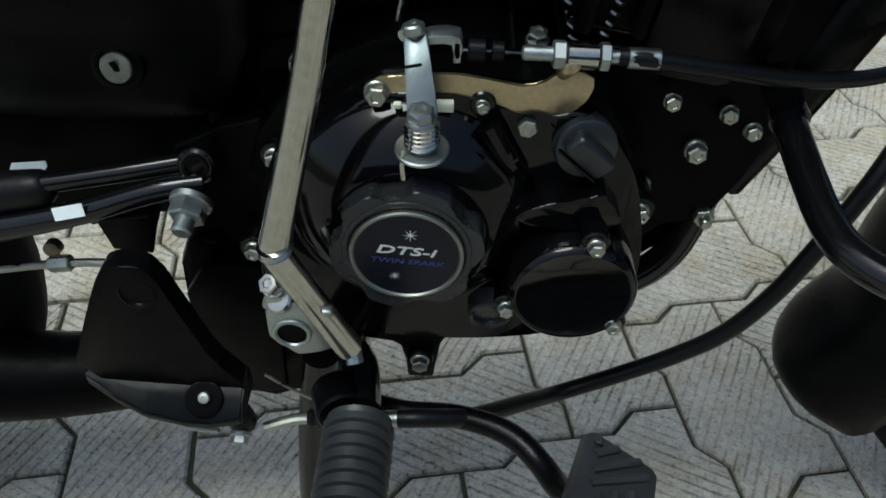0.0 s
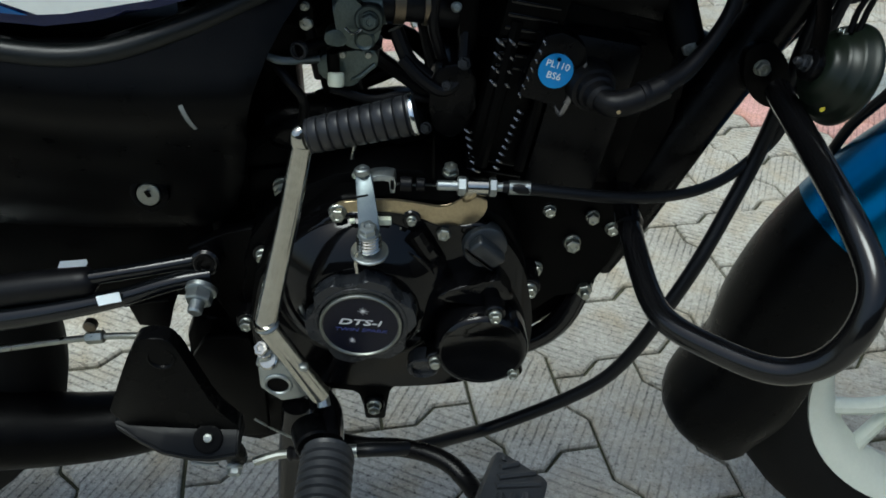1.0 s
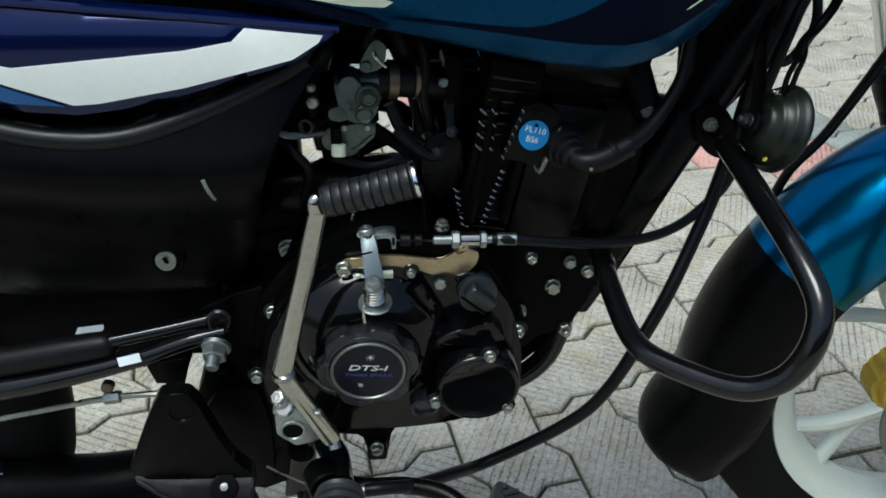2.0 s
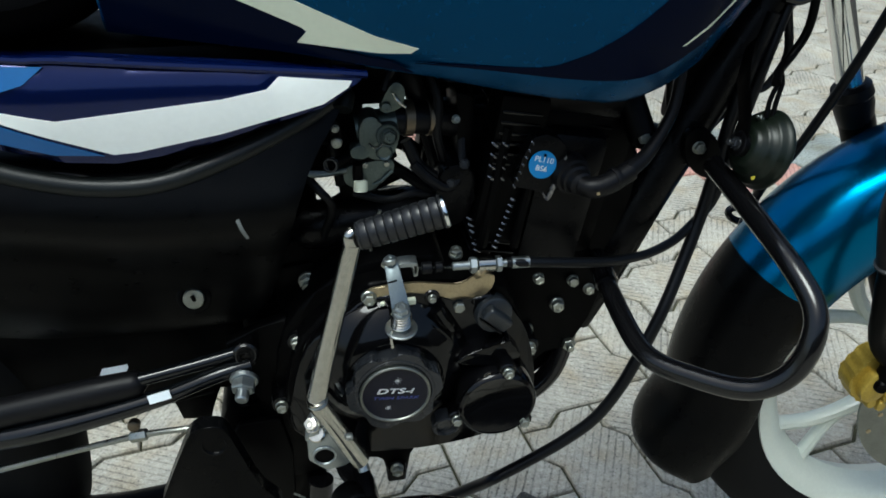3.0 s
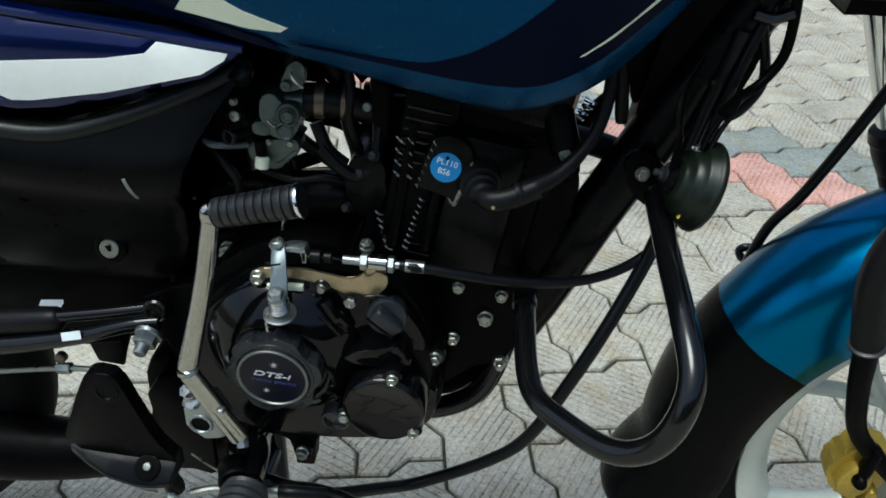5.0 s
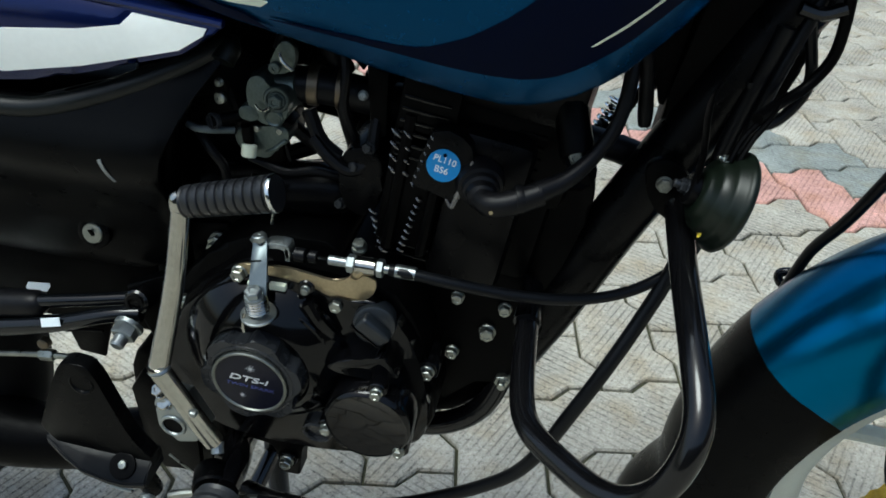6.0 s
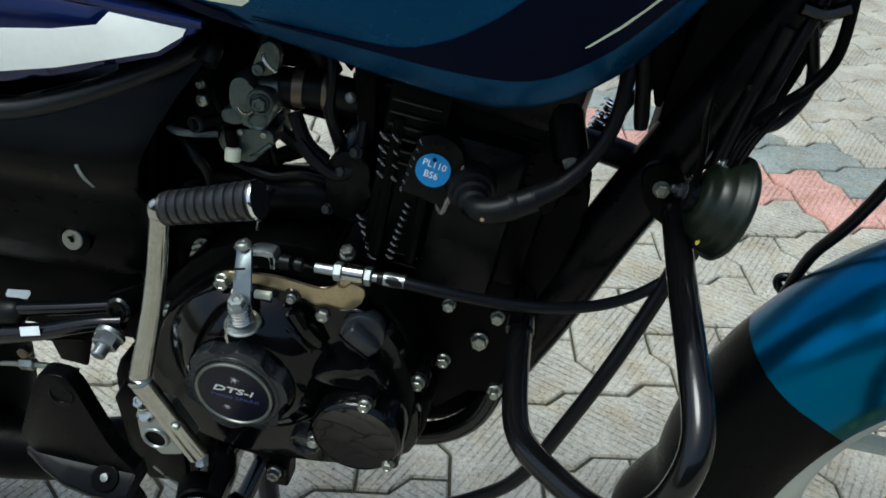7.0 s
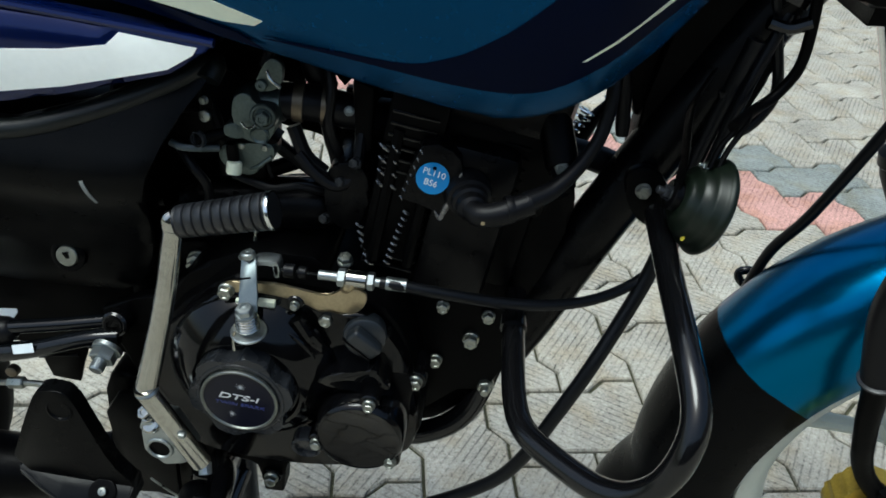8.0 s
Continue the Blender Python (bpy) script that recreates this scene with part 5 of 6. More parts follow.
part("upper_rail", tube([(-0.140, 0.445, 0.541), (-0.18, 0.44, 0.535), (-0.237, 0.436, 0.5260)], 0.0066, 16, 2), POLISHED_BLACK, rail)
part("rail_sleeve", tube([(-0.226, 0.437, 0.5245), (-0.235, 0.437, 0.5230), (-0.27, 0.438, 0.517), (-0.33, 0.440, 0.506), (-0.42, 0.444, 0.49), (-0.54, 0.45, 0.475)], [0.006, 0.0125, 0.014, 0.0142, 0.0142, 0.014], 16, 4), RUBBER, rail, "fat dark sleeve")
part("label", moved(box((-0.0105, -0.0003, -0.0042), (0.0105, 0.0003, 0.0042), 0), Matrix.Translation((-0.2125, 0.4200, 0.5175)) @ pose(0, 0, 0, -24, -14, 0)), PAPER, rail, "small white paper label")
part("label", moved(prism([(-0.0145, -0.001), (-0.011, 0.0045), (0.013, 0.0045), (0.0135, 0.001), (0.009, -0.0045), (-0.013, -0.0045)], -0.0003, 0.0003, 0), Matrix.Translation((-0.2630, 0.4745, 0.510)) @ pose(0, 0, 0, -18, -6, 0)), PAPER, rail, "small white paper label")
part("bracket_web", prism([(-0.205, 0.510), (-0.172, 0.519), (-0.155, 0.521), (-0.165, 0.497), (-0.172, 0.475), (-0.198, 0.478)], 0.430, 0.434, 0.0012), ROUGH_BLACK, rail)
part("web_edge", tube([(-0.2045, 0.428, 0.5035), (-0.185, 0.427, 0.5085), (-0.165, 0.427, 0.5115)], 0.0018, 8, 2), ROUGH_BLACK, rail)
bolt(bike, (-0.1345, 0.4235, 0.5250), 0.0110, (-0.12, -1, -0.35), "nut", ZINC)
part("bush", lathe([(0.012, -0.01), (0.012, 0.01), (0.010, 0.012), (0.0, 0.012)], (-0.1315, 0.447, 0.5405), (0, -1, 0.25), 22), GLOSS_BLACK, bike)
part("bush_ring", lathe([(0.0062, 0.0120), (0.0062, 0.0135), (0.0085, 0.0135), (0.0085, 0.0120)], (-0.1315, 0.447, 0.5405), (0, -1, 0.25), 22), CASTING, bike, "dull dark steel ring in the bush")
rod = part("brake_rod", tube([(-0.190, 0.437, 0.4590), (-0.246, 0.441, 0.4530), (-0.32, 0.444, 0.4375), (-0.42, 0.448, 0.414), (-0.58, 0.455, 0.37)], 0.0032, 10, 3), DULL_ZINC, bike, "thin steel brake rod with a lock nut")
part("lock_nut", lathe([(0.0055, 0), (0.0062, 0.001), (0.0062, 0.016), (0.005, 0.017)], (-0.254, 0.4415, 0.4515), (1, -0.06, 0.17), 6), DULL_ZINC, rod)
part("rod_eye", lathe([(0.0060, -0.004), (0.0060, 0.003), (0.0045, 0.004), (0.0, 0.004)], (-0.249, 0.4445, 0.4640), (0, -1, 0.1), 16), CLAMP, rod)
part("swingarm", tube([(-0.09, 0.49, 0.355), (-0.2, 0.49, 0.305), (-0.30, 0.49, 0.285), (-0.5, 0.48, 0.30), (-0.63, 0.465, 0.34)], 0.0185, 14, 3), ROUGH_BLACK, bike, "black swingarm")
part("swingarm", tube([(-0.09, 0.585, 0.415), (-0.35, 0.592, 0.415), (-0.5, 0.594, 0.38), (-0.63, 0.594, 0.345)], 0.0185, 14, 3), ROUGH_BLACK, bike)
exh = part("silencer", tube([(0.165, 0.54, 0.42), (0.12, 0.57, 0.365), (0.0, 0.58, 0.335), (-0.14, 0.55, 0.305), (-0.20, 0.49, 0.300), (-0.30, 0.470, 0.293), (-0.45, 0.450, 0.315), (-0.70, 0.43, 0.345), (-0.95, 0.41, 0.375)], [0.016, 0.016, 0.017, 0.019, 0.031, 0.037, 0.045, 0.047, 0.046], 22, 5), ROUGH_BLACK, bike, "matt black silencer with a bright heat shield")
part("heat_shield", tube([(-0.385, 0.4560, 0.3215), (-0.40, 0.4530, 0.3235), (-0.55, 0.4345, 0.340), (-0.80, 0.408, 0.365)], [0.012, 0.032, 0.034, 0.034], 18, 3), CHROME, exh, "bright heat shield")


# ---- wheels ----
def ring_mesh(profile, seg=72):
    """A closed ring turned about the y axis."""
    bm = bmesh.new()
    cols = []
    for k in range(seg):
        a = 2 * math.pi * k / seg
        cols.append([bm.verts.new((r * math.cos(a), y, r * math.sin(a))) for r, y in profile])
    n = len(profile)
    for k in range(seg):
        a, b = cols[k], cols[(k + 1) % seg]
        for i in range(n):
            j = (i + 1) % n
            bm.faces.new((a[i], a[j], b[j], b[i]))
    return bm


def spoke_mesh(a0):
    """A curved spoke that forks towards the rim, one arm heavier than the other."""
    bm = tube([(0.03, 0, 0.004), (0.09, 0, 0.004), (0.128, 0, 0.0), (0.160, 0, -0.010), (0.186, 0, -0.026), (0.204, 0, -0.040)], [0.018, 0.0125, 0.0112, 0.0108, 0.011, 0.0135], 10, 4, flat=0.8)
    tube([(0.118, 0, 0.002), (0.150, 0, 0.016), (0.186, 0, 0.040), (0.200, 0, 0.050)], [0.009, 0.0095, 0.0105, 0.0145], 10, 4, bm, flat=0.8)
    return moved(bm, pose(0, 0, 0, 0, a0, 0))


def wheel(m, radius, size, name, label, phase, count):
    """A tyre of the given radius on a cast rim; size scales the rim."""
    r = radius
    part("tyre", moved(ring_mesh([(0.222 * size, -0.024), (0.2272 * size, -0.036), (0.2272 * size + 0.012, -0.0425), (r - 0.046, -0.0465), (r - 0.026, -0.042), (r - 0.008, -0.027), (r, 0.0), (r - 0.008, 0.027), (r - 0.026, 0.042), (r - 0.046, 0.0465), (0.2272 * size + 0.012, 0.0425), (0.2272 * size, 0.036), (0.222 * size, 0.024)]), m), TYRE, bike, "black road tyre")
    m = m @ Matrix.Diagonal((size, 1, size, 1))
    rim = part(name, moved(ring_mesh([(0.2010, -0.024), (0.2055, -0.029), (0.214, -0.036), (0.226, -0.038), (0.2275, -0.033), (0.219, -0.026), (0.209, -0.012), (0.209, 0.012), (0.219, 0.026), (0.2275, 0.033), (0.226, 0.038), (0.214, 0.036), (0.2055, 0.029), (0.2010, 0.024), (0.190, 0.0)]), m), WHEEL_WHITE, bike, label, 40)
    for k in range(count):
        part("spoke", moved(spoke_mesh(phase + 360 * k / count), m), WHEEL_WHITE, rim)
    part("hub", moved(lathe([(0.02, -0.06), (0.034, -0.055), (0.042, -0.03), (0.042, 0.03), (0.034, 0.055), (0.02, 0.06)], (0, 0, 0), (0, 1, 0), 28), m), WHEEL_WHITE, rim)
    return rim


FRONT = Matrix.Translation((0.7355, 0.5274, 0.3465)) @ pose(0, 0, 0, 0, 0, -4.2)
REAR = Matrix.Translation((-0.650, MID, 0.395))
wheel(FRONT, 0.332, 1.10, "front_wheel", "white cast alloy front wheel with forked spokes", 144, 5)
wheel(REAR, 0.325, 1.0, "rear_wheel", "white cast alloy rear wheel", 30, 5)
disc = part("brake_disc", moved(ring_mesh([(0.07, -0.066), (0.136, -0.066), (0.136, -0.070), (0.07, -0.070)]), FRONT), DISC, bike, "drilled steel front brake disc")
for k in range(30):
    a, r = k * 2 * math.pi / 30, (0.092, 0.108, 0.124)[k % 3]
    part("drill_hole", moved(lathe([(0.0034, 0.0), (0.0034, 0.0012), (0.0, 0.0012)], (r * math.cos(a), -0.0698, r * math.sin(a)), (0, -1, 0), 8), FRONT), BRASSY, disc)
part("disc_carrier", moved(lathe([(0.07, -0.062), (0.074, -0.066), (0.03, -0.07), (0.03, -0.055)], (0, 0, 0), (0, 1, 0), 28), FRONT), GLOSS_BLACK, disc)
CAL = FRONT @ Matrix.Translation((-0.163, 0, 0.073)) @ Matrix.Diagonal((0.54, 1, 0.72, 1)) @ Matrix.Translation((0.083, 0, -0.062))
calip = part("brake_caliper", moved(prism(resampled([(-0.135, 0.055), (-0.127, 0.060), (-0.130, 0.072), (-0.118, 0.076), (-0.116, 0.090), (-0.104, 0.092), (-0.098, 0.107), (-0.075, 0.110), (-0.045, 0.105), (-0.025, 0.075), (-0.03, 0.035), (-0.055, 0.008), (-0.075, 0.002), (-0.082, 0.010), (-0.096, 0.006), (-0.104, 0.018), (-0.117, 0.018), (-0.120, 0.032), (-0.132, 0.038)], 1), -0.104, -0.076, 0.006), CAL), GOLD, bike, "gold painted brake caliper")
part("caliper_bridge", moved(prism(resampled([(-0.118, 0.05), (-0.10, 0.078), (-0.07, 0.075), (-0.06, 0.045), (-0.08, 0.022), (-0.108, 0.026)], 3), -0.116, -0.10, 0.005), CAL), GOLD, calip)
for x, z in ((-0.085, 0.02), (-0.06, 0.012), (-0.052, 0.03)):
    part("caliper_boss", moved(lathe([(0.012, 0.0), (0.012, 0.012), (0.009, 0.016), (0.0, 0.016)], (x, -0.10, z), (0, -1, 0), 16), CAL), GOLD, calip)
part("pad_pin", moved(lathe([(0.012, 0.0), (0.012, 0.014), (0.008, 0.018), (0.0, 0.016)], (-0.083, -0.108, 0.062), (-0.4, -1, 0), 18), CAL), ROUGH_BLACK, calip)
part("bleed_cap", moved(tube([(-0.083, -0.11, 0.062), (-0.082, -0.115, 0.085), (-0.078, -0.115, 0.12)], [0.011, 0.0105, 0.0095], 14, 2), CAL), ROUGH_BLACK, calip)


# ---- front mudguard: an arch over the wheel ----
def arch(a0, a1, steps, grow=0.0, thick=0.003):
    bm = bmesh.new()
    rows = []
    base = [(-0.0630, 0.0), (-0.0650, 0.25), (-0.0655, 0.45), (-0.0635, 0.60), (-0.0580, 0.73), (-0.0490, 0.84), (-0.0360, 0.92), (-0.0190, 0.975), (0.0, 1.0)]
    base += [(-y, r) for y, r in base[-2::-1]]
    for k in range(steps + 1):
        a = radians(a0 + (a1 - a0) * k / steps)
        deg = math.degrees(a)
        wide = 1.0 + smoothed(deg, [(40, -0.22), (70, -0.08), (100, 0.0), (160, 0.0), (182, 0.0), (192, 0.06), (198, 0.04), (202.5, -0.06)], 6)
        crown = smoothed(deg, [(40, 0.335), (75, 0.365), (110, 0.371), (130, 0.369), (145, 0.364), (165, 0.361), (182, 0.360), (186, 0.379), (190, 0.399), (194, 0.409), (197.5, 0.406), (200.5, 0.390), (202.5, 0.364)], 4)
        skirt = smoothed(deg, [(40, 0.270), (130, 0.262), (160, 0.261), (184, 0.266), (194, 0.285), (202.5, 0.335)], 5)
        ring = []
        for d, off in ((0.0, grow), (thick, grow)):
            for y, r in base:
                rr = skirt + (crown - skirt) * r - d + off
                ring.append(bm.verts.new((rr * math.cos(a), y * wide * (1 - d / 0.07), rr * math.sin(a))))
        n = len(base)
        rows.append(ring[:n] + ring[n:][::-1])
    for a, b in zip(rows, rows[1:]):
        for k in range(len(a)):
            j = (k + 1) % len(a)
            bm.faces.new((a[k], a[j], b[j], b[k]))
    bm.faces.new(rows[0])
    bm.faces.new(rows[-1][::-1])
    return bm


fender = part("front_mudguard", moved(arch(42, 148.5, 34), FRONT), FENDER_BLUE, bike, "metallic teal blue front mudguard with a black rear flap", 50)
part("mud_flap", moved(arch(148.4, 202.5, 44, -0.0006), FRONT), PLASTIC, fender, "black plastic rear flap", 50)
part("mudguard_stay", moved(tube([(-0.15, -0.068, 0.215), (-0.06, -0.075, 0.20), (-0.03, -0.08, 0.13)], 0.007, 10, 3, flat=0.5), FRONT), ZINC, fender)

# ---- fork ----
RAKE = Vector((-0.39, 0, 0.921))
fork = part("fork_slider", moved(tube([(0.0, -0.088, 0.0), RAKE * 0.29 + Vector((0, -0.088, 0))], [0.021, 0.019], 18, 1), FRONT), ROUGH_BLACK, bike, "black fork slider")
part("fork_tube", moved(tube([RAKE * 0.28 + Vector((0, -0.088, 0)), RAKE * 0.66 + Vector((0, -0.088, 0))], 0.0155, 20, 1), FRONT), CHROME, fork, "chromed fork tube")
hose = part("brake_hose", tube([(0.5145, 0.417, 0.590), (0.508, 0.420, 0.62), (0.503, 0.423, 0.65), (0.505, 0.423, 0.685), (0.518, 0.419, 0.722), (0.545, 0.412, 0.755), (0.59, 0.405, 0.785)], 0.0135, 16, 5), RUBBER, bike, "thick black hose sleeve")
part("hose_end", tube([(0.5145, 0.417, 0.592), (0.527, 0.422, 0.53), (0.55, 0.43, 0.47), (0.60, 0.425, 0.42)], [0.011, 0.0095, 0.009, 0.009], 14, 4), ROUGH_BLACK, hose)
part("hose_ring", lathe([(0.0135, -0.002), (0.016, -0.001), (0.016, 0.001), (0.0135, 0.002)], (0.5143, 0.417, 0.592), (0.25, 0.1, -1), 24), CAP_GREY, hose)
fork2 = part("fork_slider", moved(tube([(0.0, 0.088, 0.0), RAKE * 0.362 + Vector((-0.017, 0.088, 0))], [0.021, 0.021], 18, 1), FRONT), ROUGH_BLACK, bike, "black fork slider")
part("fork_tube", moved(tube([RAKE * 0.35 + Vector((-0.017, 0.088, 0)), RAKE * 0.66 + Vector((-0.017, 0.088, 0))], 0.0155, 20, 1), FRONT), CHROME, fork2, "chromed fork tube")
part("dust_seal", moved(lathe([(0.017, 0.028), (0.0225, 0.024), (0.0245, 0.012), (0.0225, 0.009), (0.0235, 0.0), (0.0205, -0.025)], RAKE * 0.362 + Vector((-0.017, 0.088, 0)), RAKE, 24), FRONT), RUBBER, fork2)
part("triple_clamp", moved(box((-0.318, -0.112, 0.524), (-0.235, 0.112, 0.556), 0.012), FRONT), ROUGH_BLACK, bike, "black lower fork clamp")
lamp = part("headlamp_shell", prism(resampled([(0.431, 0.867), (0.442, 0.857), (0.58, 0.863), (0.67, 0.90), (0.69, 0.98), (0.63, 1.06), (0.47, 1.06), (0.425, 0.96)], 3), 0.460, 0.66, 0.010), ROUGH_BLACK, bike, "black headlamp shell underside", 40)
part("long_cable", tube([(0.584, 0.553, 0.95), (0.552, 0.556, 0.85), (0.520, 0.560, 0.75), (0.489, 0.575, 0.65), (0.470, 0.60, 0.58), (0.47, 0.61, 0.48), (0.55, 0.60, 0.40)], 0.0055, 12, 5), CABLE, bike, "long black cable to the front wheel")
part("cable_guide", tube([(0.545, 0.640, 0.535), (0.50, 0.648, 0.535), (0.475, 0.652, 0.533), (0.470, 0.651, 0.526), (0.478, 0.645, 0.519), (0.505, 0.637, 0.514), (0.545, 0.62, 0.51)], 0.0048, 12, 5), GLOSS_BLACK, bike, "black wire cable guide loop")

part("air_hose", tube([(-0.09, 0.565, 0.720), (-0.04, 0.568, 0.712), (0.0, 0.57, 0.700), (0.04, 0.57, 0.69), (0.08, 0.57, 0.65)], 0.008, 16, 5), ROUGH_BLACK, bike, "black hose behind the carburettor")

# ---- horn and wiring ----
HA = Vector((-0.95, -0.07, 0.30)).normalized()
HC = Vector((0.3330, 0.4265, 0.7310))
horn = part("horn", lathe([(0.0291, -0.0207), (0.0349, -0.0198), (0.0369, -0.0172), (0.0366, -0.0150), (0.0351, -0.0134), (0.0334, -0.0116), (0.0325, -0.0075), (0.0308, -0.0055), (0.0276, -0.0042), (0.0262, -0.0004), (0.0243, 0.0018), (0.0200, 0.0030), (0.0184, 0.0056), (0.0165, 0.0072), (0.0107, 0.0080), (0.0000, 0.0082)], HC, HA, 48), HORN, bike, "glossy dark olive horn disc on a bracket", 60)
part("paint_dab", lathe([(0.0026, 0), (0.0026, 0.0008), (0, 0.001)], HC + HA * -0.0040 + Vector((-0.0045, -0.0185, -0.0205)), HA, 10), YELLOW, horn)
part("hub_washer", lathe([(0.0115, -0.002), (0.0115, 0.0035), (0.0100, 0.0045), (0.0, 0.0045)], HC + HA * 0.0100, HA, 20), CASTING, horn)
bolt(horn, HC + HA * 0.0140, 0.0050, HA, "nut", CAP_GREY)
bolt(horn, HC + HA * -0.003 + Vector((0.006, 0.004, 0.026)), 0.0030, HA, "nut")
part("horn_bracket", tube([HC + HA * 0.010, HC + HA * 0.010 + Vector((0.003, 0.008, 0.025)), HC + HA * 0.014 + Vector((0.006, 0.022, 0.055)), (0.340, 0.47, 0.81)], 0.011, 12, 3, flat=0.15), ROUGH_BLACK, horn)
for dx in (0.0, 0.011):
    part("terminal", tube([(0.343 + dx * 0.5, 0.427, 0.757), (0.349 + dx * 0.6, 0.436, 0.770), (0.362 + dx * 0.4, 0.450, 0.780), (0.374, 0.468, 0.786)], 0.0022, 8, 3), ROUGH_BLACK, horn)
part("wiring_loom", tube([(0.357, 0.445, 0.782), (0.376, 0.472, 0.785), (0.392, 0.484, 0.793), (0.404, 0.488, 0.812), (0.4055, 0.488, 0.835), (0.402, 0.488, 0.87), (0.398, 0.49, 0.90)], 0.0042, 12, 5), ROUGH_BLACK, bike, "black taped wiring loom")
part("loom_clip", tube([(0.404, 0.488, 0.848), (0.39, 0.49, 0.842), (0.375, 0.49, 0.845)], 0.005, 10, 3), GLOSS_BLACK, bike)
part("frame_gusset", prism([(0.300, 0.715), (0.340, 0.700), (0.372, 0.745), (0.388, 0.770), (0.395, 0.792), (0.397, 0.81), (0.402, 0.85), (0.40, 0.93), (0.37, 0.95), (0.32, 0.87), (0.306, 0.77)], 0.512, 0.55, 0.006), ROUGH_BLACK, bike, "black frame gusset at the steering head")
part("ignition_coil", tube([(0.232, 0.475, 0.770), (0.243, 0.455, 0.735), (0.244, 0.45, 0.732)], [0.013, 0.013, 0.009], 14, 2), ROUGH_BLACK, bike, "black ignition coil")
bolt(bike, (0.243, 0.4535, 0.7345), 0.0060, (-0.1, -1, 0.2), "flange")
SPRING_AX = Vector((0.40, 0.0, 0.92)).normalized()
SPRING_U, SPRING_V = Vector((0.92, 0.0, -0.40)), Vector((0, 1, 0))
part("coil_spring", tube([Vector((0.263, 0.632, 0.678)) + SPRING_AX * (0.0011 * k) + 0.0078 * (math.cos(k) * SPRING_U + math.sin(k) * SPRING_V) for k in np.arange(0, 32, 0.5)], 0.0019, 6, 1), CHROME, bike, "small steel spring")
part("far_hose", tube([(0.238, 0.55, 0.706), (0.252, 0.55, 0.704), (0.280, 0.55, 0.698), (0.308, 0.552, 0.688)], 0.0125, 14, 4), RUBBER, bike, "fat black hose behind the head")
part("lead_stub", tube([(0.283, 0.505, 0.800), (0.287, 0.505, 0.775), (0.290, 0.505, 0.752), (0.291, 0.505, 0.742)], [0.0055, 0.0058, 0.0060, 0.0050], 12, 3), RUBBER, bike, "hanging rubber cable end")
part("far_lever", tube([(0.250, 0.632, 0.655), (0.268, 0.632, 0.676), (0.290, 0.632, 0.712), (0.318, 0.632, 0.742)], [0.010, 0.012, 0.005, 0.006], 12, 3), ROUGH_BLACK, bike)
part("far_adjuster", tube([(0.296, 0.640, 0.716), (0.308, 0.640, 0.730), (0.322, 0.640, 0.744)], [0.0075, 0.0075, 0.006], 14, 2), CHROME, bike, "bright cable adjuster")
part("tank_mount", prism([(0.262, 0.80), (0.294, 0.782), (0.300, 0.752), (0.335, 0.745), (0.36, 0.86), (0.30, 0.86)], 0.525, 0.545, 0.002), ROUGH_BLACK, bike)
part("cable_loop", tube([(0.3787, 0.50, 0.86), (0.3895, 0.50, 0.825), (0.398, 0.50, 0.790), (0.388, 0.498, 0.766), (0.374, 0.496, 0.757), (0.363, 0.494, 0.770), (0.358, 0.494, 0.79)], 0.0042, 10, 5), CABLE, bike, "black cable looped beside the steering head")
part("cross_pipe", tube([(0.245, 0.50, 0.70), (0.235, 0.53, 0.66), (0.205, 0.55, 0.58), (0.18, 0.545, 0.47), (0.165, 0.54, 0.42)], 0.017, 14, 5), ROUGH_BLACK, bike, "black exhaust header pipe")

# ================= the yard =================
W = 0.15
LAT = radians(20.8)
UB, UV = Vector((math.cos(LAT), math.sin(LAT), 0)) * W, Vector((-math.sin(LAT), math.cos(LAT), 0)) * W
ORIGIN = Vector((0.273, 0.8215, 0))
BED = -0.009
bm = bmesh.new()
bmesh.ops.create_grid(bm, x_segments=1, y_segments=1, size=300)
ground = part("ground", moved(bm, Matrix.Translation((0, 0, BED))), JOINT, None)
tagged(ground, "sandy mossy bed under grey interlocking paving blocks", "ground", kind="structure")
# unseen walls added round the yard, dark to dim reflections; this one behind the viewer
tagged(part("wall_south", box((-5.25, -7.0, BED), (7.25, -6.75, 3.0), 0.01), WALL, None), "unseen dark wall added beside the paved yard", "wall", kind="structure")
for name, lo, hi in (("wall_east", (7.0, -6.75, BED), (7.25, 9.25, 3.0)), ("wall_north", (-12, 9.25, BED), (7.25, 9.5, 3.0))):
    tagged(part(name, box(lo, hi, 0.01), WALL, None), "unseen dark wall added round the paved yard", "wall", kind="structure")
S_EDGE = [(0.0, 0.0), (0.34, -0.075), (0.60, 0.08)]


def block_outline(upright):
    """The zigzag outline of one block, one unit by two, in lattice units."""
    w, h = (1, 2) if upright else (2, 1)
    corners = [(i, 0) for i in range(w)] + [(w, j) for j in range(h)] + [(i, h) for i in range(w, 0, -1)] + [(0, j) for j in range(h, 0, -1)]
    out = []
    n = len(corners)
    for k, (a, b) in enumerate(corners):
        c, d = corners[(k + 1) % n]
        dx, dy = c - a, d - b
        steps = S_EDGE if dx + dy > 0 else [(0.0, 0.0)] + [(1 - s, p) for s, p in S_EDGE[:0:-1]]
        for s, p in steps:
            if dx:
                out.append((a + dx * s, b + p))
            else:
                out.append((a - p, b + dy * s))
    return out


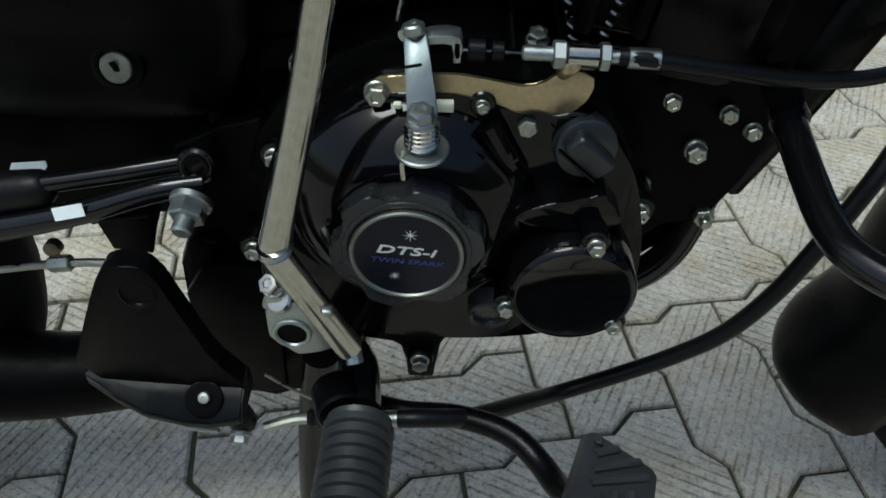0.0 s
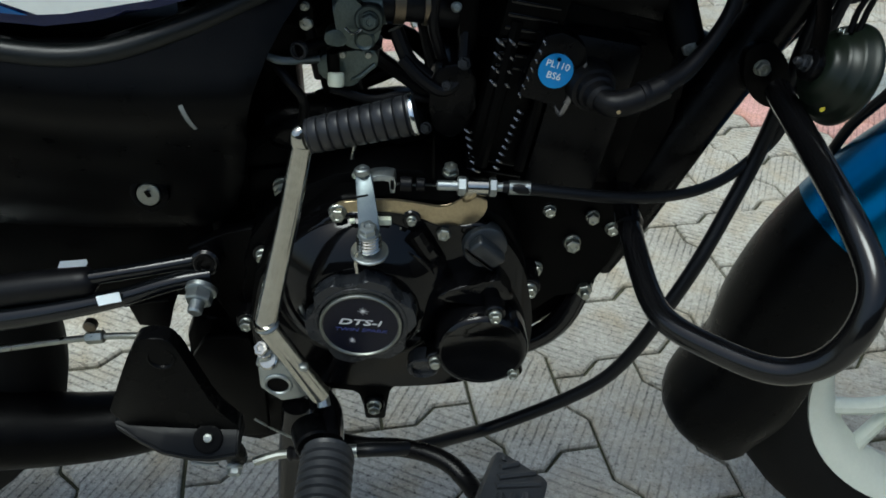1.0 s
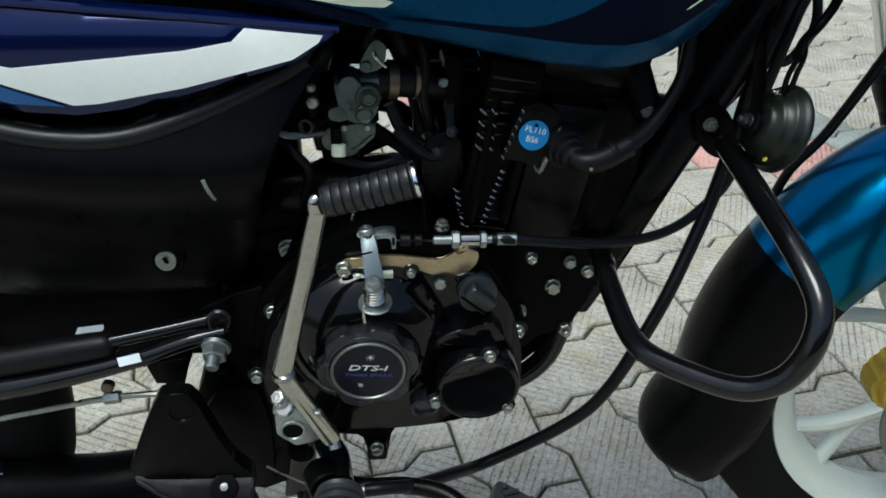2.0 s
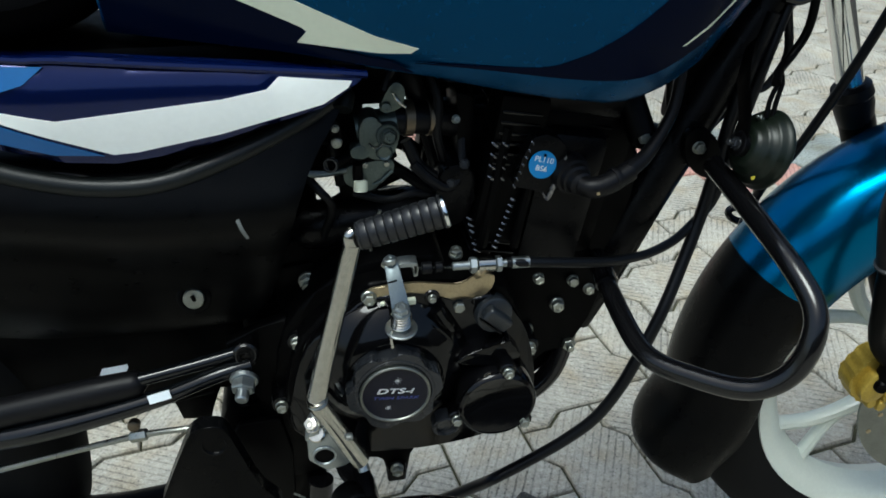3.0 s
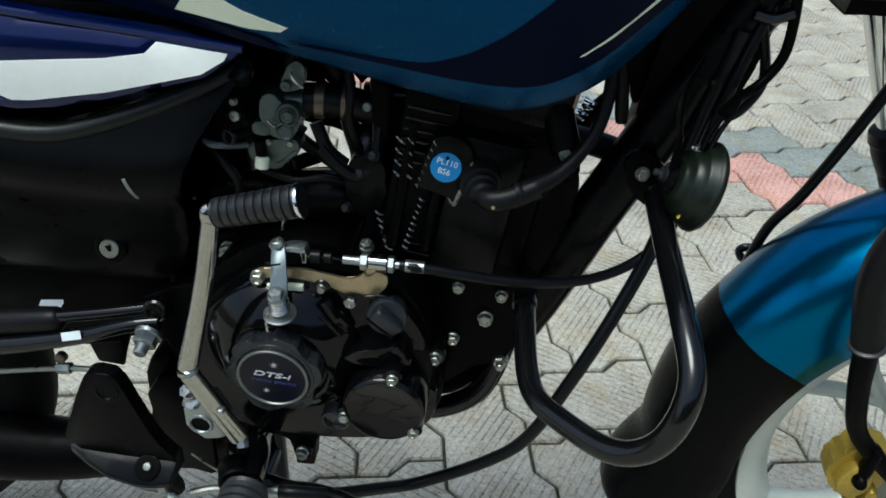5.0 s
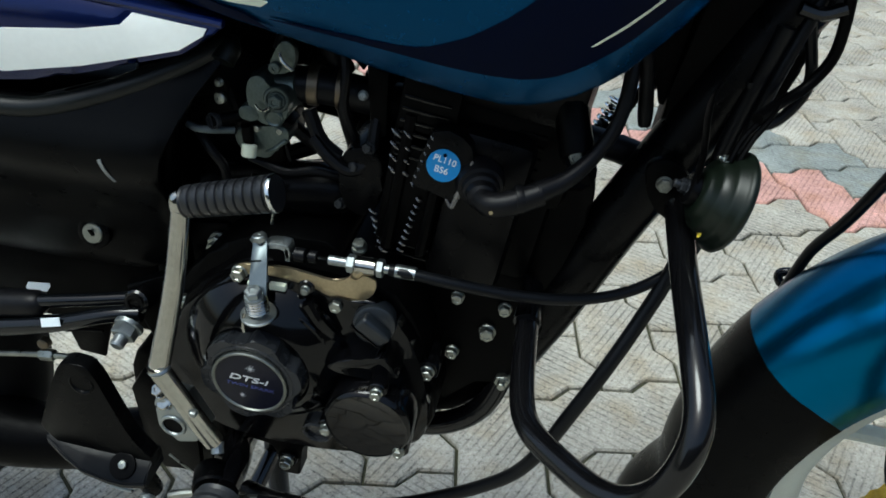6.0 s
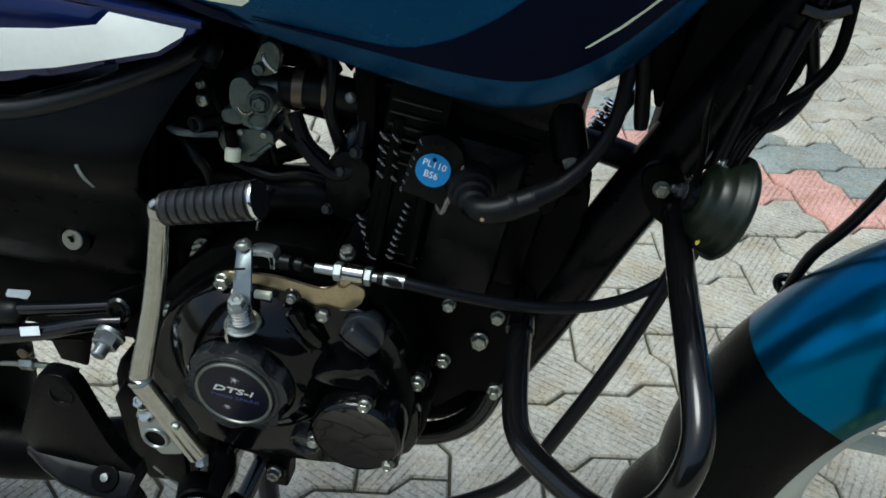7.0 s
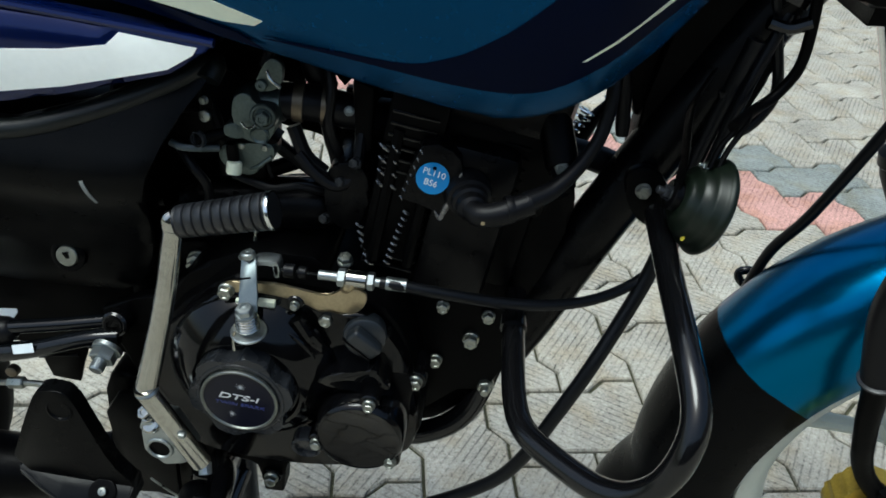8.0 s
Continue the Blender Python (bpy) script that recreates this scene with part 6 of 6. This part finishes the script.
def inset(poly, d):
    """Draws the outline in by d."""
    out, n = [], len(poly)
    for i in range(n):
        p, q, r = (Vector(poly[k]) for k in (i - 1, i, (i + 1) % n))
        e, f = (q - p).normalized(), (r - q).normalized()
        n1, n2 = Vector((-e.y, e.x)), Vector((-f.y, f.x))
        m = (n1 + n2).normalized()
        out.append(q + m * d / max(m.dot(n1), 0.4))
    return out


def block_rings(upright):
    base = block_outline(upright)
    rings = []
    for d, z in ((0.0025, -0.014), (0.0032, -0.0035), (0.0062, 0.0)):
        rings.append([UB * p.x + UV * p.y + Vector((0, 0, z)) for p in inset(base, d / W)])
    return rings


RINGS = {u: block_rings(u) for u in (True, False)}
STRIPE = {True: 65.8, False: -24.2}
PAVER = {u: paver_mat("grey_concrete_block", (0.358, 0.338, 0.284), STRIPE[u]) for u in (True, False)}
PAVER_RED = paver_mat("red_concrete_block", (0.47, 0.265, 0.225), STRIPE[True])
PAVER_DARK = paver_mat("slate_concrete_block", (0.225, 0.245, 0.228), STRIPE[False])


def block_mesh(upright):
    rings = RINGS[upright]
    n = len(rings[0])
    verts = [v[:] for ring in rings for v in ring]
    faces = [(r * n + k, r * n + (k + 1) % n, (r + 1) * n + (k + 1) % n, (r + 1) * n + k) for r in range(len(rings) - 1) for k in range(n)]
    faces.append(tuple(range((len(rings) - 1) * n, len(rings) * n)))
    return verts, faces


def make_block(upright, material):
    me = bpy.data.meshes.new("paving_block")
    me.from_pydata(*[block_mesh(upright)[0], [], block_mesh(upright)[1]])
    me.materials.append(material)
    return me


MESH = {("v", 0): make_block(True, PAVER[True]), ("h", 0): make_block(False, PAVER[False]), ("v", 1): make_block(True, PAVER_RED), ("h", 1): make_block(False, PAVER_DARK)}
rest_v, rest_f, rest_m = [], [], []
near = []
for mm in range(-26, 26):
    for k in range(-60, 61):
        for upright, (bi, bj) in ((True, (0, -2)), (False, (0, 0))):
            i, j = bi - k + 2 * mm, bj + k + 2 * mm
            c = ORIGIN + UB * (i + (0.5 if upright else 1)) + UV * (j + (1 if upright else 0.5))
            if not (-5.2 < c.x < 7.2 and -6.9 < c.y < 9.4):
                continue
            band = 1 if mm == 3 else 0
            if -1.15 < c.x < 1.75 and -0.35 < c.y < 3.9:
                near.append((upright, band, ORIGIN + UB * i + UV * j))
            else:
                o = ORIGIN + UB * i + UV * j
                verts, faces = block_mesh(upright)
                b0 = len(rest_v)
                lift = random.uniform(-0.0012, 0.0012)
                rest_v += [(v[0] + o.x, v[1] + o.y, v[2] + lift) for v in verts]
                rest_f += [tuple(b0 + q for q in f) for f in faces]
                rest_m += [(0 if upright else 1) + 2 * band] * len(faces)
me = bpy.data.meshes.new("paving_blocks")
me.from_pydata(rest_v, [], rest_f)
for m in (PAVER[True], PAVER[False], PAVER_RED, PAVER_DARK):
    me.materials.append(m)
me.polygons.foreach_set("material_index", rest_m)
far_blocks = new("paving_blocks", me)
far_blocks.parent = ground
tagged(far_blocks, "grey interlocking concrete blocks farther off", kind="stuff")
for upright, band, o in near[:300]:
    ob = new("paving_block", MESH[("v" if upright else "h", band)])
    ob.parent = ground
    ob.matrix_basis = Matrix.Translation(o + Vector((random.uniform(-0.0008, 0.0008), random.uniform(-0.0008, 0.0008), random.uniform(-0.0012, 0.0012))))
if len(near) > 300:
    raise ValueError("too many single blocks: %d" % len(near))
